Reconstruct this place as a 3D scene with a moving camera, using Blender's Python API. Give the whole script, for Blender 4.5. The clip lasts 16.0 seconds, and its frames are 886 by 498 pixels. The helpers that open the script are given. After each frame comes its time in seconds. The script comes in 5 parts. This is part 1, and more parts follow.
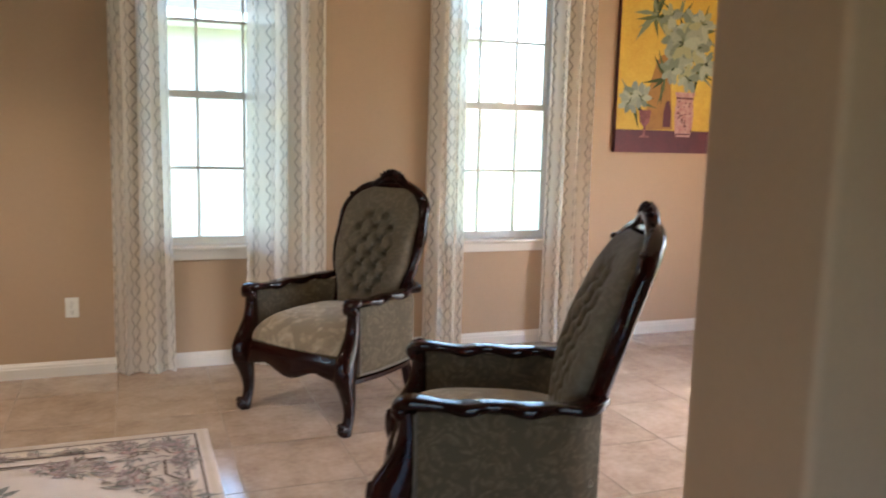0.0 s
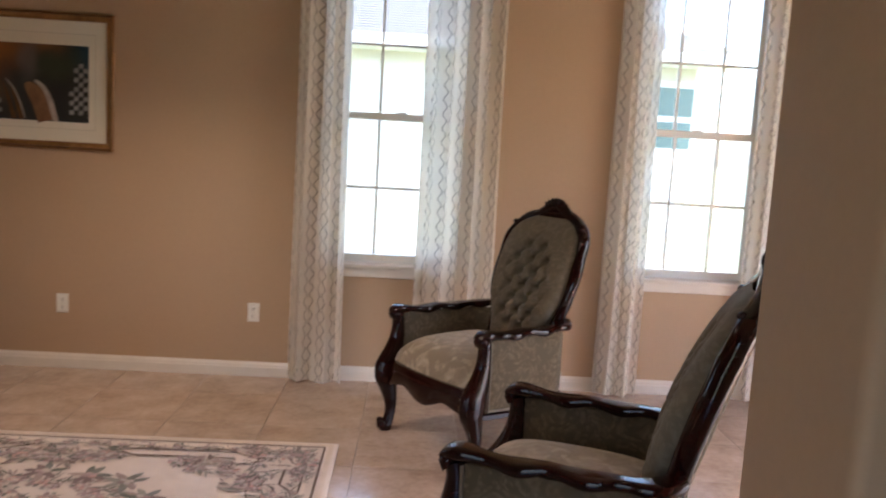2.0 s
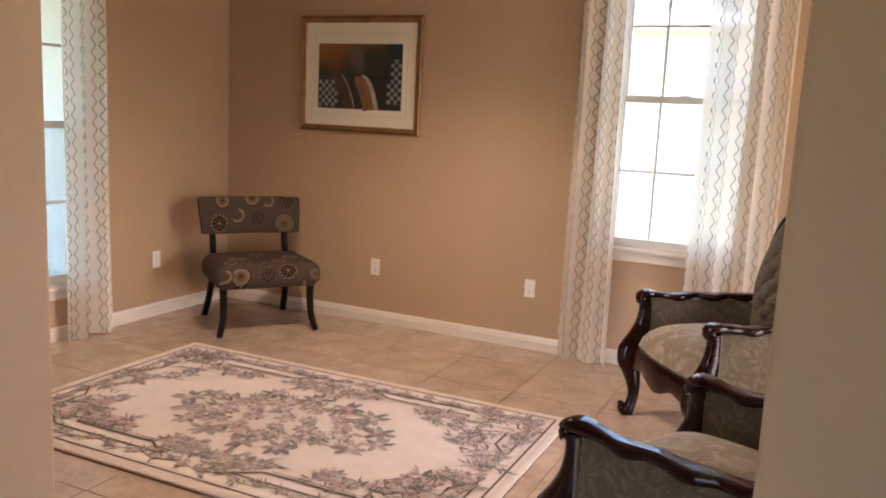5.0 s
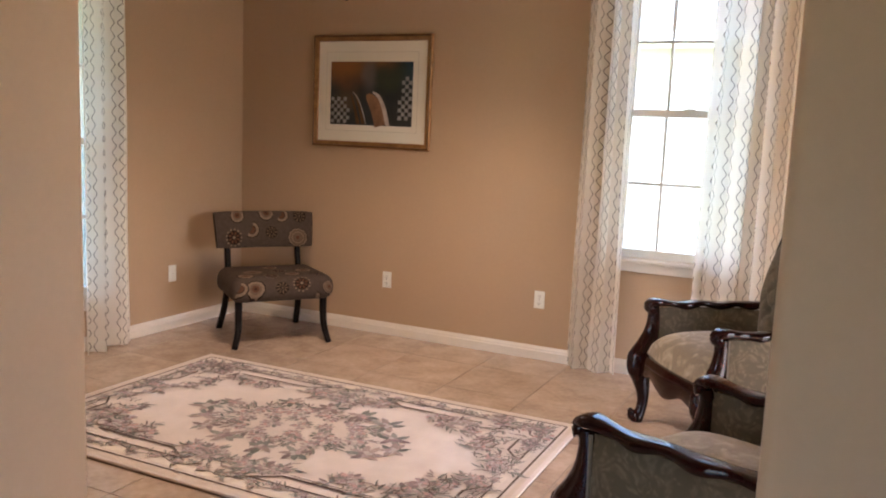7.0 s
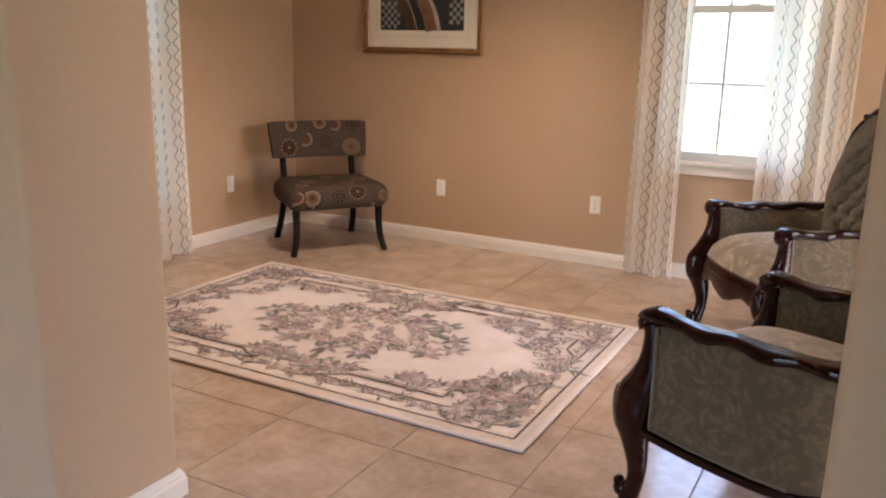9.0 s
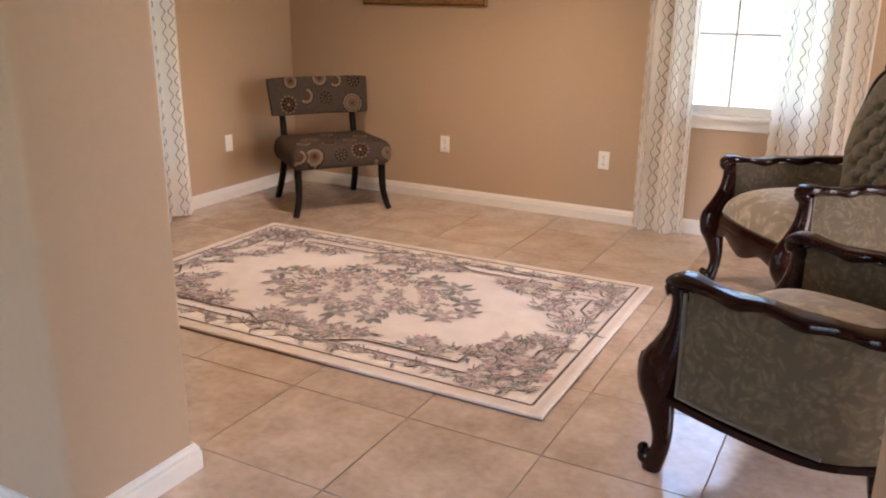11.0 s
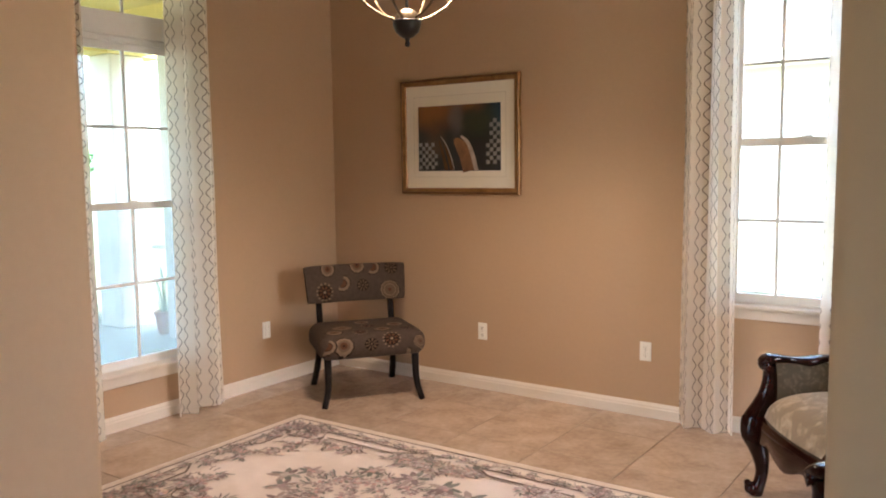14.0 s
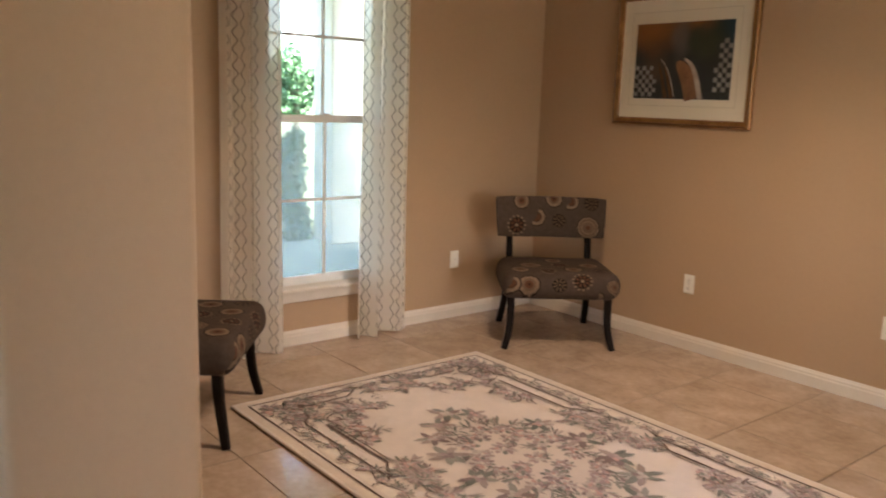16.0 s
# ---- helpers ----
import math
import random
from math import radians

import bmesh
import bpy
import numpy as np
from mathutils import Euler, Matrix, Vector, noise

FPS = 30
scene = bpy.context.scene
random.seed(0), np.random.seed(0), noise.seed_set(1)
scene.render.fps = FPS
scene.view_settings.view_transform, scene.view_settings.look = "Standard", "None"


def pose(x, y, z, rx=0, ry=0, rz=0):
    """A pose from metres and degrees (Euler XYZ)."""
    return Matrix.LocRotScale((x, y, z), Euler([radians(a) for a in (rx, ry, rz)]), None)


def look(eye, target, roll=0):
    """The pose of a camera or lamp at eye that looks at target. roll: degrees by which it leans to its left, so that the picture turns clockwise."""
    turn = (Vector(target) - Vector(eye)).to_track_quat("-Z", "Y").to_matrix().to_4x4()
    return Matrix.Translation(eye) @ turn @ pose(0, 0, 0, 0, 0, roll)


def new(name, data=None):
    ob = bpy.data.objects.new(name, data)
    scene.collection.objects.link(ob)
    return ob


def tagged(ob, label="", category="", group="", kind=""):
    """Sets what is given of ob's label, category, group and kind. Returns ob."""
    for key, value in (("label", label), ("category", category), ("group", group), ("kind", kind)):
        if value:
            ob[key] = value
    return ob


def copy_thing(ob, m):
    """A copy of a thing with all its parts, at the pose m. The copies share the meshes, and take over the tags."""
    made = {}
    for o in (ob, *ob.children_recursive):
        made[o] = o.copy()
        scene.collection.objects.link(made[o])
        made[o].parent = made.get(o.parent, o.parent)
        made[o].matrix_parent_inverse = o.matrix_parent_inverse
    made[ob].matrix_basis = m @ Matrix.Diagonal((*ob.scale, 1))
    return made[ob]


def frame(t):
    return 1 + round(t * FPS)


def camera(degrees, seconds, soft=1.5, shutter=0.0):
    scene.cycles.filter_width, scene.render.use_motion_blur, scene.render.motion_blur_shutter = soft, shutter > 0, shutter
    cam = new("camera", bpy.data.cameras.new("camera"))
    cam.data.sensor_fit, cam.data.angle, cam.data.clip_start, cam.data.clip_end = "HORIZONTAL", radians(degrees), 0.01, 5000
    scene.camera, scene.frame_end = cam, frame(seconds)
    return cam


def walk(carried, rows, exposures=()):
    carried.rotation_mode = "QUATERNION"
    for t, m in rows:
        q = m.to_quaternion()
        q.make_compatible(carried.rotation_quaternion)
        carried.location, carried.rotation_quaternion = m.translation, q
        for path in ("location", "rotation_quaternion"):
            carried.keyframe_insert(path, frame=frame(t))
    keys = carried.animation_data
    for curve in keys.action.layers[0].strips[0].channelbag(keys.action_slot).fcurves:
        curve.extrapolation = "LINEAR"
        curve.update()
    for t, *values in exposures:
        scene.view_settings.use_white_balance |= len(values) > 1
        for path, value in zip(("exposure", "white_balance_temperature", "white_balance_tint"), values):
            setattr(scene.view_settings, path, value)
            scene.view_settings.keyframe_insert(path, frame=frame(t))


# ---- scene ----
cam = camera(57.2, 16.0, soft=1.95, shutter=0.5)
PATH = [
    (0, (-0.101, -0.13, 1.489), (0.608, 1.719, 1.208), 1.5),
    (0.5, (0.12, -0.095, 1.506), (0.862, 1.745, 1.253), 2.1),
    (1, (0.255, -0.041, 1.506), (0.893, 1.846, 1.324), 3.1),
    (1.5, (0.348, -0.048, 1.473), (0.703, 1.911, 1.291), 2.9),
    (2, (0.518, -0.055, 1.519), (0.597, 1.928, 1.271), 3.3),
    (2.5, (0.69, -0.082, 1.498), (0.619, 1.897, 1.218), 3.4),
    (3, (0.832, -0.041, 1.493), (0.65, 1.929, 1.195), 3.0),
    (3.5, (0.972, -0.025, 1.506), (0.49, 1.893, 1.213), 3.2),
    (4, (1.105, -0.019, 1.491), (0.368, 1.814, 1.179), 4.6),
    (6.5, (1.304, -0.116, 1.577), (0.443, 1.66, 1.254), 2.4),
    (7, (1.278, -0.147, 1.49), (0.425, 1.641, 1.214), 2.5),
    (7.5, (1.234, -0.179, 1.535), (0.349, 1.589, 1.233), 2.0),
    (8, (1.254, -0.184, 1.489), (0.302, 1.541, 1.147), 1.8),
    (8.5, (1.246, -0.187, 1.447), (0.291, 1.521, 1.036), 1.6),
    (9, (1.236, -0.192, 1.434), (0.307, 1.511, 0.95), 1.2),
    (9.5, (1.247, -0.18, 1.436), (0.32, 1.505, 0.887), 1.0),
    (12, (1.052, -0.056, 1.472), (0.183, 1.645, 0.88), -0.3),
    (12.5, (1.083, 0.013, 1.521), (0.202, 1.743, 1.042), -0.8),
    (13, (1.176, 0.092, 1.561), (0.216, 1.824, 1.276), -0.6),
    (13.5, (1.309, 0.151, 1.546), (0.168, 1.781, 1.337), 0.3),
    (14, (1.356, 0.264, 1.569), (0.217, 1.896, 1.368), -0.7),
    (14.5, (1.334, 0.409, 1.557), (0.129, 1.99, 1.343), -0.8),
    (15, (1.268, 0.565, 1.539), (-0.013, 2.075, 1.253), -0.4),
    (15.5, (1.277, 0.707, 1.478), (-0.158, 2.052, 1.118), 1.1),
    (16, (1.211, 0.738, 1.487), (-0.315, 1.98, 1.127), 1.9),
]
walk(cam, [(t, look(eye, target, roll)) for t, eye, target, roll in PATH],
     exposures=[(0.0, 3.8, 5800, 7), (1.2, 3.81, 5850, 8), (2.0, 3.67, 6000, 18), (2.5, 3.85, 6500, 20), (4.0, 4.22, 6600, 22), (6.5, 4.26, 6150, 19), (9.0, 4.31, 6150, 18), (12.0, 4.41, 6150, 17), (13.0, 4.19, 6200, 15), (13.5, 3.99, 6200, 16), (14.0, 4.36, 6250, 16), (14.5, 4.21, 6200, 14), (15.0, 4.01, 6200, 13), (16.0, 3.99, 6600, 14)])

# ---- world and light ----
SUN_EL, SUN_ROT = 52.0, 97.0
world = bpy.data.worlds.new("sky_world")
scene.world = world
world.use_nodes = True
wn = world.node_tree.nodes
wn.clear()
sky = wn.new("ShaderNodeTexSky")
sky.sky_type = "NISHITA"
sky.sun_disc = False
sky.sun_elevation = radians(SUN_EL)
sky.sun_rotation = radians(SUN_ROT)
sky.dust_density = 3.0
wbg = wn.new("ShaderNodeBackground")
wbg.inputs["Strength"].default_value = 0.13
wout = wn.new("ShaderNodeOutputWorld")
world.node_tree.links.new(sky.outputs[0], wbg.inputs[0])
world.node_tree.links.new(wbg.outputs[0], wout.inputs[0])

sun = new("sun", bpy.data.lights.new("sun", "SUN"))
sun.data.energy = 3.0
sun.data.angle = radians(2.0)
sun.data.color = (1.0, 0.94, 0.84)
sun_dir = Vector((math.sin(radians(SUN_ROT)) * math.cos(radians(SUN_EL)),
                  math.cos(radians(SUN_ROT)) * math.cos(radians(SUN_EL)), math.sin(radians(SUN_EL))))
sun.matrix_world = look((0, 0, 0), -sun_dir)


# the warm bulbs of the chandelier, shaded upwards
bulb = new("chandelier_bulbs", bpy.data.lights.new("chandelier_bulbs", "SPOT"))
bulb.data.energy = 15.0
bulb.data.color = (1.0, 0.78, 0.56)
bulb.data.shadow_soft_size = 0.14
bulb.data.spot_size = radians(136)
bulb.data.spot_blend = 0.9
bulb.location = (-0.924, 3.268, 2.60)


# ---- materials ----
def nodes_of(m):
    m.use_nodes = True
    return m.node_tree.nodes, m.node_tree.links, m.node_tree.nodes["Principled BSDF"]


def add(nodes, kind, **values):
    n = nodes.new(kind)
    for k, v in values.items():
        n.inputs[k.replace("_", " ")].default_value = v
    return n


def ramp(nodes, stops, mode="LINEAR"):
    r = nodes.new("ShaderNodeValToRGB")
    r.color_ramp.interpolation = mode
    els = r.color_ramp.elements
    while len(els) < len(stops):
        els.new(0.5)
    for e, (p, c) in zip(els, stops):
        e.position, e.color = p, (*c, 1)
    return r


def math_node(nodes, links, op, a, b=None):
    n = nodes.new("ShaderNodeMath")
    n.operation = op
    for i, v in enumerate((a, b)):
        if v is None:
            continue
        if isinstance(v, (int, float)):
            n.inputs[i].default_value = v
        else:
            links.new(v, n.inputs[i])
    return n.outputs[0]


def mat(name, c1, c2=None, rough=0.5, scale=6.0, fine=120.0, bump=0.0, bump_scale=200.0, metal=0.0, coat=0.0,
        sheen=0.0, random_obj=0.0, island=False, spec=0.5):
    """A painted, wooden, stone or cloth surface: two colours mixed at two scales, with fine relief."""
    m = bpy.data.materials.new(name)
    nodes, links, bsdf = nodes_of(m)
    c2 = c2 or tuple(v * 0.86 for v in c1)
    geo = nodes.new("ShaderNodeTexCoord")
    n1 = add(nodes, "ShaderNodeTexNoise", Scale=scale, Detail=5.0, Roughness=0.6)
    n2 = add(nodes, "ShaderNodeTexNoise", Scale=fine, Detail=3.0)
    where = geo.outputs["Object"]
    if random_obj:
        shift = nodes.new("ShaderNodeVectorMath")
        shift.operation = "ADD"
        rnd_info = nodes.new("ShaderNodeObjectInfo")
        links.new(where, shift.inputs[0])
        links.new(math_node(nodes, links, "MULTIPLY", rnd_info.outputs["Random"], 57.0), shift.inputs[1])
        where = shift.outputs[0]
    links.new(where, n1.inputs["Vector"])
    links.new(where, n2.inputs["Vector"])
    s = math_node(nodes, links, "MULTIPLY", n1.outputs[0], 0.7)
    f = math_node(nodes, links, "MULTIPLY", n2.outputs[0], 0.3)
    t = math_node(nodes, links, "ADD", s, f)
    r = ramp(nodes, [(0.32, c2), (0.66, c1)])
    links.new(t, r.inputs[0])
    col = r.outputs[0]
    if random_obj:
        info = nodes.new("ShaderNodeObjectInfo")
        hsv = nodes.new("ShaderNodeHueSaturation")
        v = math_node(nodes, links, "MULTIPLY", info.outputs["Random"], random_obj)
        v = math_node(nodes, links, "ADD", v, 1.0 - random_obj / 2)
        links.new(v, hsv.inputs["Value"])
        links.new(col, hsv.inputs["Color"])
        col = hsv.outputs[0]
    links.new(col, bsdf.inputs["Base Color"])
    bsdf.inputs["Metallic"].default_value = metal
    bsdf.inputs["Coat Weight"].default_value = coat
    bsdf.inputs["Coat Roughness"].default_value = 0.12
    bsdf.inputs["Sheen Weight"].default_value = sheen
    bsdf.inputs["Specular IOR Level"].default_value = spec
    rr = math_node(nodes, links, "MULTIPLY", n1.outputs[0], 0.16)
    rr = math_node(nodes, links, "ADD", rr, max(rough - 0.08, 0.02))
    links.new(rr, bsdf.inputs["Roughness"])
    if bump:
        n3 = add(nodes, "ShaderNodeTexNoise", Scale=bump_scale, Detail=2.0)
        links.new(geo.outputs["Object"], n3.inputs["Vector"])
        b = add(nodes, "ShaderNodeBump", Strength=bump, Distance=0.002)
        links.new(n3.outputs[0], b.inputs["Height"])
        links.new(b.outputs[0], bsdf.inputs["Normal"])
    return m


def curtain_material():
    """White cloth with chains of taupe ogees, let through by daylight."""
    m = bpy.data.materials.new("curtain_cloth")
    nodes, links, bsdf = nodes_of(m)
    uv = nodes.new("ShaderNodeUVMap")
    sep = nodes.new("ShaderNodeSeparateXYZ")
    links.new(uv.outputs[0], sep.inputs[0])
    P, L = 0.112, 0.086
    u = math_node(nodes, links, "DIVIDE", sep.outputs[0], P)
    u = math_node(nodes, links, "FRACT", u)
    u = math_node(nodes, links, "SUBTRACT", u, 0.5)
    u = math_node(nodes, links, "ABSOLUTE", u)
    u = math_node(nodes, links, "MULTIPLY", u, P)
    v = math_node(nodes, links, "MULTIPLY", sep.outputs[1], 2 * math.pi / L)
    v = math_node(nodes, links, "COSINE", v)
    v = math_node(nodes, links, "MULTIPLY", v, 0.0105)
    v = math_node(nodes, links, "ADD", v, 0.0190)
    d = math_node(nodes, links, "SUBTRACT", u, v)
    d = math_node(nodes, links, "ABSOLUTE", d)
    line = math_node(nodes, links, "LESS_THAN", d, 0.0027)
    weave = add(nodes, "ShaderNodeTexNoise", Scale=500.0, Detail=2.0)
    links.new(uv.outputs[0], weave.inputs["Vector"])
    cloth = ramp(nodes, [(0.3, (0.86, 0.815, 0.73)), (0.7, (0.925, 0.88, 0.795))])
    links.new(weave.outputs[0], cloth.inputs[0])
    mix = nodes.new("ShaderNodeMix")
    mix.data_type = "RGBA"
    links.new(line, mix.inputs["Factor"])
    links.new(cloth.outputs[0], mix.inputs["A"])
    mix.inputs["B"].default_value = (0.115, 0.085, 0.058, 1)
    dif = nodes.new("ShaderNodeBsdfDiffuse")
    tra = nodes.new("ShaderNodeBsdfTranslucent")
    links.new(mix.outputs["Result"], dif.inputs[0])
    through_line = nodes.new("ShaderNodeMix")
    through_line.data_type = "RGBA"
    links.new(line, through_line.inputs["Factor"])
    links.new(cloth.outputs[0], through_line.inputs["A"])
    through_line.inputs["B"].default_value = (0.36, 0.32, 0.27, 1)
    links.new(through_line.outputs["Result"], tra.inputs[0])
    ms = nodes.new("ShaderNodeMixShader")
    ms.inputs[0].default_value = 0.6
    links.new(dif.outputs[0], ms.inputs[1])
    links.new(tra.outputs[0], ms.inputs[2])
    clear = nodes.new("ShaderNodeBsdfTransparent")
    ms2 = nodes.new("ShaderNodeMixShader")
    links.new(math_node(nodes, links, "MULTIPLY", math_node(nodes, links, "SUBTRACT", 1.0, line), 0.09), ms2.inputs[0])
    links.new(ms.outputs[0], ms2.inputs[1])
    links.new(clear.outputs[0], ms2.inputs[2])
    links.new(ms2.outputs[0], nodes["Material Output"].inputs["Surface"])
    nodes.remove(bsdf)
    return m


def glass_material():
    m = bpy.data.materials.new("window_glass")
    nodes, links, bsdf = nodes_of(m)
    clear = nodes.new("ShaderNodeBsdfTransparent")
    clear.inputs[0].default_value = (0.94, 0.98, 0.97, 1)
    gloss = nodes.new("ShaderNodeBsdfGlossy")
    gloss.inputs["Roughness"].default_value = 0.01
    fres = add(nodes, "ShaderNodeFresnel", IOR=1.45)
    ms = nodes.new("ShaderNodeMixShader")
    links.new(fres.outputs[0], ms.inputs[0])
    links.new(clear.outputs[0], ms.inputs[1])
    links.new(gloss.outputs[0], ms.inputs[2])
    links.new(ms.outputs[0], nodes["Material Output"].inputs["Surface"])
    nodes.remove(bsdf)
    return m


SEAT_MEDALLIONS = [(-0.205, 0.105, 0.072, 0), (-0.02, 0.105, 0.050, 3), (0.118, 0.135, 0.070, 2), (0.315, 0.10, 0.050, 4), (0.213, 0.01, 0.060, 1),
                   (-0.07, 0.0, 0.045, 3), (-0.31, 0.11, 0.060, 1), (-0.25, 0.27, 0.060, 0), (-0.08, 0.25, 0.055, 2), (0.08, 0.29, 0.060, 0),
                   (0.25, 0.27, 0.055, 3), (-0.17, 0.40, 0.070, 4), (0.02, 0.42, 0.060, 2), (0.20, 0.42, 0.065, 0), (0.0, 0.56, 0.060, 0)]
BACK_MEDALLIONS = [(-0.194, 2.236, 0.055, 0), (-0.09, 2.133, 0.062, 1), (-0.225, 2.08, 0.068, 2), (0.057, 2.113, 0.048, 3),
                   (0.248, 2.073, 0.072, 4), (0.268, 2.23, 0.050, 3), (0.024, 2.254, 0.060, 0), (0.136, 2.236, 0.055, 1)]


def medallion_material():
    """Grey-brown upholstery printed with ringed, starred and crescent medallions in cream, rust and dark brown."""
    m = bpy.data.materials.new("medallion_cloth")
    nodes, links, bsdf = nodes_of(m)
    uv = nodes.new("ShaderNodeUVMap")
    base, dark, cream, rust, tan = (0.058, 0.039, 0.028), (0.014, 0.008, 0.006), (0.160, 0.110, 0.071), (0.082, 0.034, 0.018), (0.105, 0.066, 0.041)

    def mixed(kind, fac, a, b):
        n = nodes.new("ShaderNodeMix")
        n.data_type = kind
        links.new(fac, n.inputs[0])
        names = {"VECTOR": (4, 5), "FLOAT": (2, 3), "RGBA": (6, 7)}[kind]
        for v, i in zip((a, b), names):
            if isinstance(v, (tuple, float, int)):
                n.inputs[i].default_value = (*v, 1) if kind == "RGBA" else v
            else:
                links.new(v, n.inputs[i])
        return n.outputs[{"VECTOR": 1, "FLOAT": 0, "RGBA": 2}[kind]]

    place, sort = (9.0, 9.0, 0.0), 9.0
    for cx, cy, rad, kind in SEAT_MEDALLIONS + BACK_MEDALLIONS:
        p = nodes.new("ShaderNodeVectorMath")
        p.operation = "MULTIPLY_ADD"
        links.new(uv.outputs[0], p.inputs[0])
        p.inputs[1].default_value = (1 / rad, 1 / rad, 0)
        p.inputs[2].default_value = (-cx / rad, -cy / rad, 0)
        ln = nodes.new("ShaderNodeVectorMath")
        ln.operation = "LENGTH"
        links.new(p.outputs[0], ln.inputs[0])
        inside = math_node(nodes, links, "LESS_THAN", ln.outputs["Value"], 1.05)
        place = mixed("VECTOR", inside, place, p.outputs[0])
        sort = mixed("FLOAT", inside, sort, float(kind))
    sep = nodes.new("ShaderNodeSeparateXYZ")
    links.new(place, sep.inputs[0])
    ln = nodes.new("ShaderNodeVectorMath")
    ln.operation = "LENGTH"
    links.new(place, ln.inputs[0])
    angle = math_node(nodes, links, "ARCTAN2", sep.outputs[1], sep.outputs[0])

    def wave(k, phase=0.0):
        w = math_node(nodes, links, "ADD", math_node(nodes, links, "MULTIPLY", angle, float(k)), phase)
        return math_node(nodes, links, "COSINE", w)

    scal = math_node(nodes, links, "ADD", math_node(nodes, links, "MULTIPLY", wave(11), 0.035), 1.0)
    r = math_node(nodes, links, "MULTIPLY", ln.outputs["Value"], scal)

    def ringed(stops):
        q = ramp(nodes, stops, "CONSTANT")
        links.new(r, q.inputs[0])
        return q.outputs[0]

    def both(a, b):
        return math_node(nodes, links, "MULTIPLY", a, b)

    ring = ringed([(0.0, dark), (0.10, rust), (0.34, tan), (0.58, cream), (0.86, dark), (0.97, base)])
    moon_in = ringed([(0.0, rust), (0.45, dark), (0.52, cream), (0.86, dark), (0.96, base)])
    moon = mixed("RGBA", math_node(nodes, links, "GREATER_THAN", wave(1, 0.5), -0.25), base, moon_in)
    flower = ringed([(0.0, cream), (0.16, dark), (0.28, rust), (0.62, dark), (0.72, base)])
    dots = both(both(math_node(nodes, links, "GREATER_THAN", wave(13), 0.2), math_node(nodes, links, "GREATER_THAN", r, 0.74)), math_node(nodes, links, "LESS_THAN", r, 0.93))
    flower = mixed("RGBA", dots, flower, cream)
    petals = both(both(math_node(nodes, links, "GREATER_THAN", wave(8), 0.15), math_node(nodes, links, "GREATER_THAN", r, 0.30)), math_node(nodes, links, "LESS_THAN", r, 0.62))
    flower = mixed("RGBA", petals, flower, dark)
    star = ringed([(0.0, tan), (0.14, dark), (0.90, base)])
    spokes = both(both(math_node(nodes, links, "GREATER_THAN", wave(9), 0.25), math_node(nodes, links, "GREATER_THAN", r, 0.30)), math_node(nodes, links, "LESS_THAN", r, 0.82))
    star = mixed("RGBA", spokes, star, tan)
    rosette = ringed([(0.0, rust), (0.18, tan), (0.50, cream), (0.62, tan), (0.80, cream), (0.92, dark), (0.98, base)])
    col = base
    for k, c in enumerate((ring, moon, flower, star, rosette)):
        is_k = math_node(nodes, links, "LESS_THAN", math_node(nodes, links, "ABSOLUTE", math_node(nodes, links, "SUBTRACT", sort, float(k))), 0.5)
        col = mixed("RGBA", is_k, col, c)
    tc = nodes.new("ShaderNodeTexCoord")
    worn = add(nodes, "ShaderNodeTexNoise", Scale=38.0, Detail=5.0, Roughness=0.7)
    links.new(tc.outputs["Object"], worn.inputs["Vector"])
    hsv = nodes.new("ShaderNodeHueSaturation")
    links.new(math_node(nodes, links, "ADD", math_node(nodes, links, "MULTIPLY", worn.outputs[0], 0.9), 0.55), hsv.inputs["Value"])
    links.new(col, hsv.inputs["Color"])
    links.new(hsv.outputs[0], bsdf.inputs["Base Color"])
    bsdf.inputs["Roughness"].default_value = 0.85
    bsdf.inputs["Specular IOR Level"].default_value = 0.15
    n3 = add(nodes, "ShaderNodeTexNoise", Scale=420.0, Detail=2.0)
    links.new(tc.outputs["Object"], n3.inputs["Vector"])
    b = add(nodes, "ShaderNodeBump", Strength=0.5, Distance=0.002)
    links.new(n3.outputs[0], b.inputs["Height"])
    links.new(b.outputs[0], bsdf.inputs["Normal"])
    return m


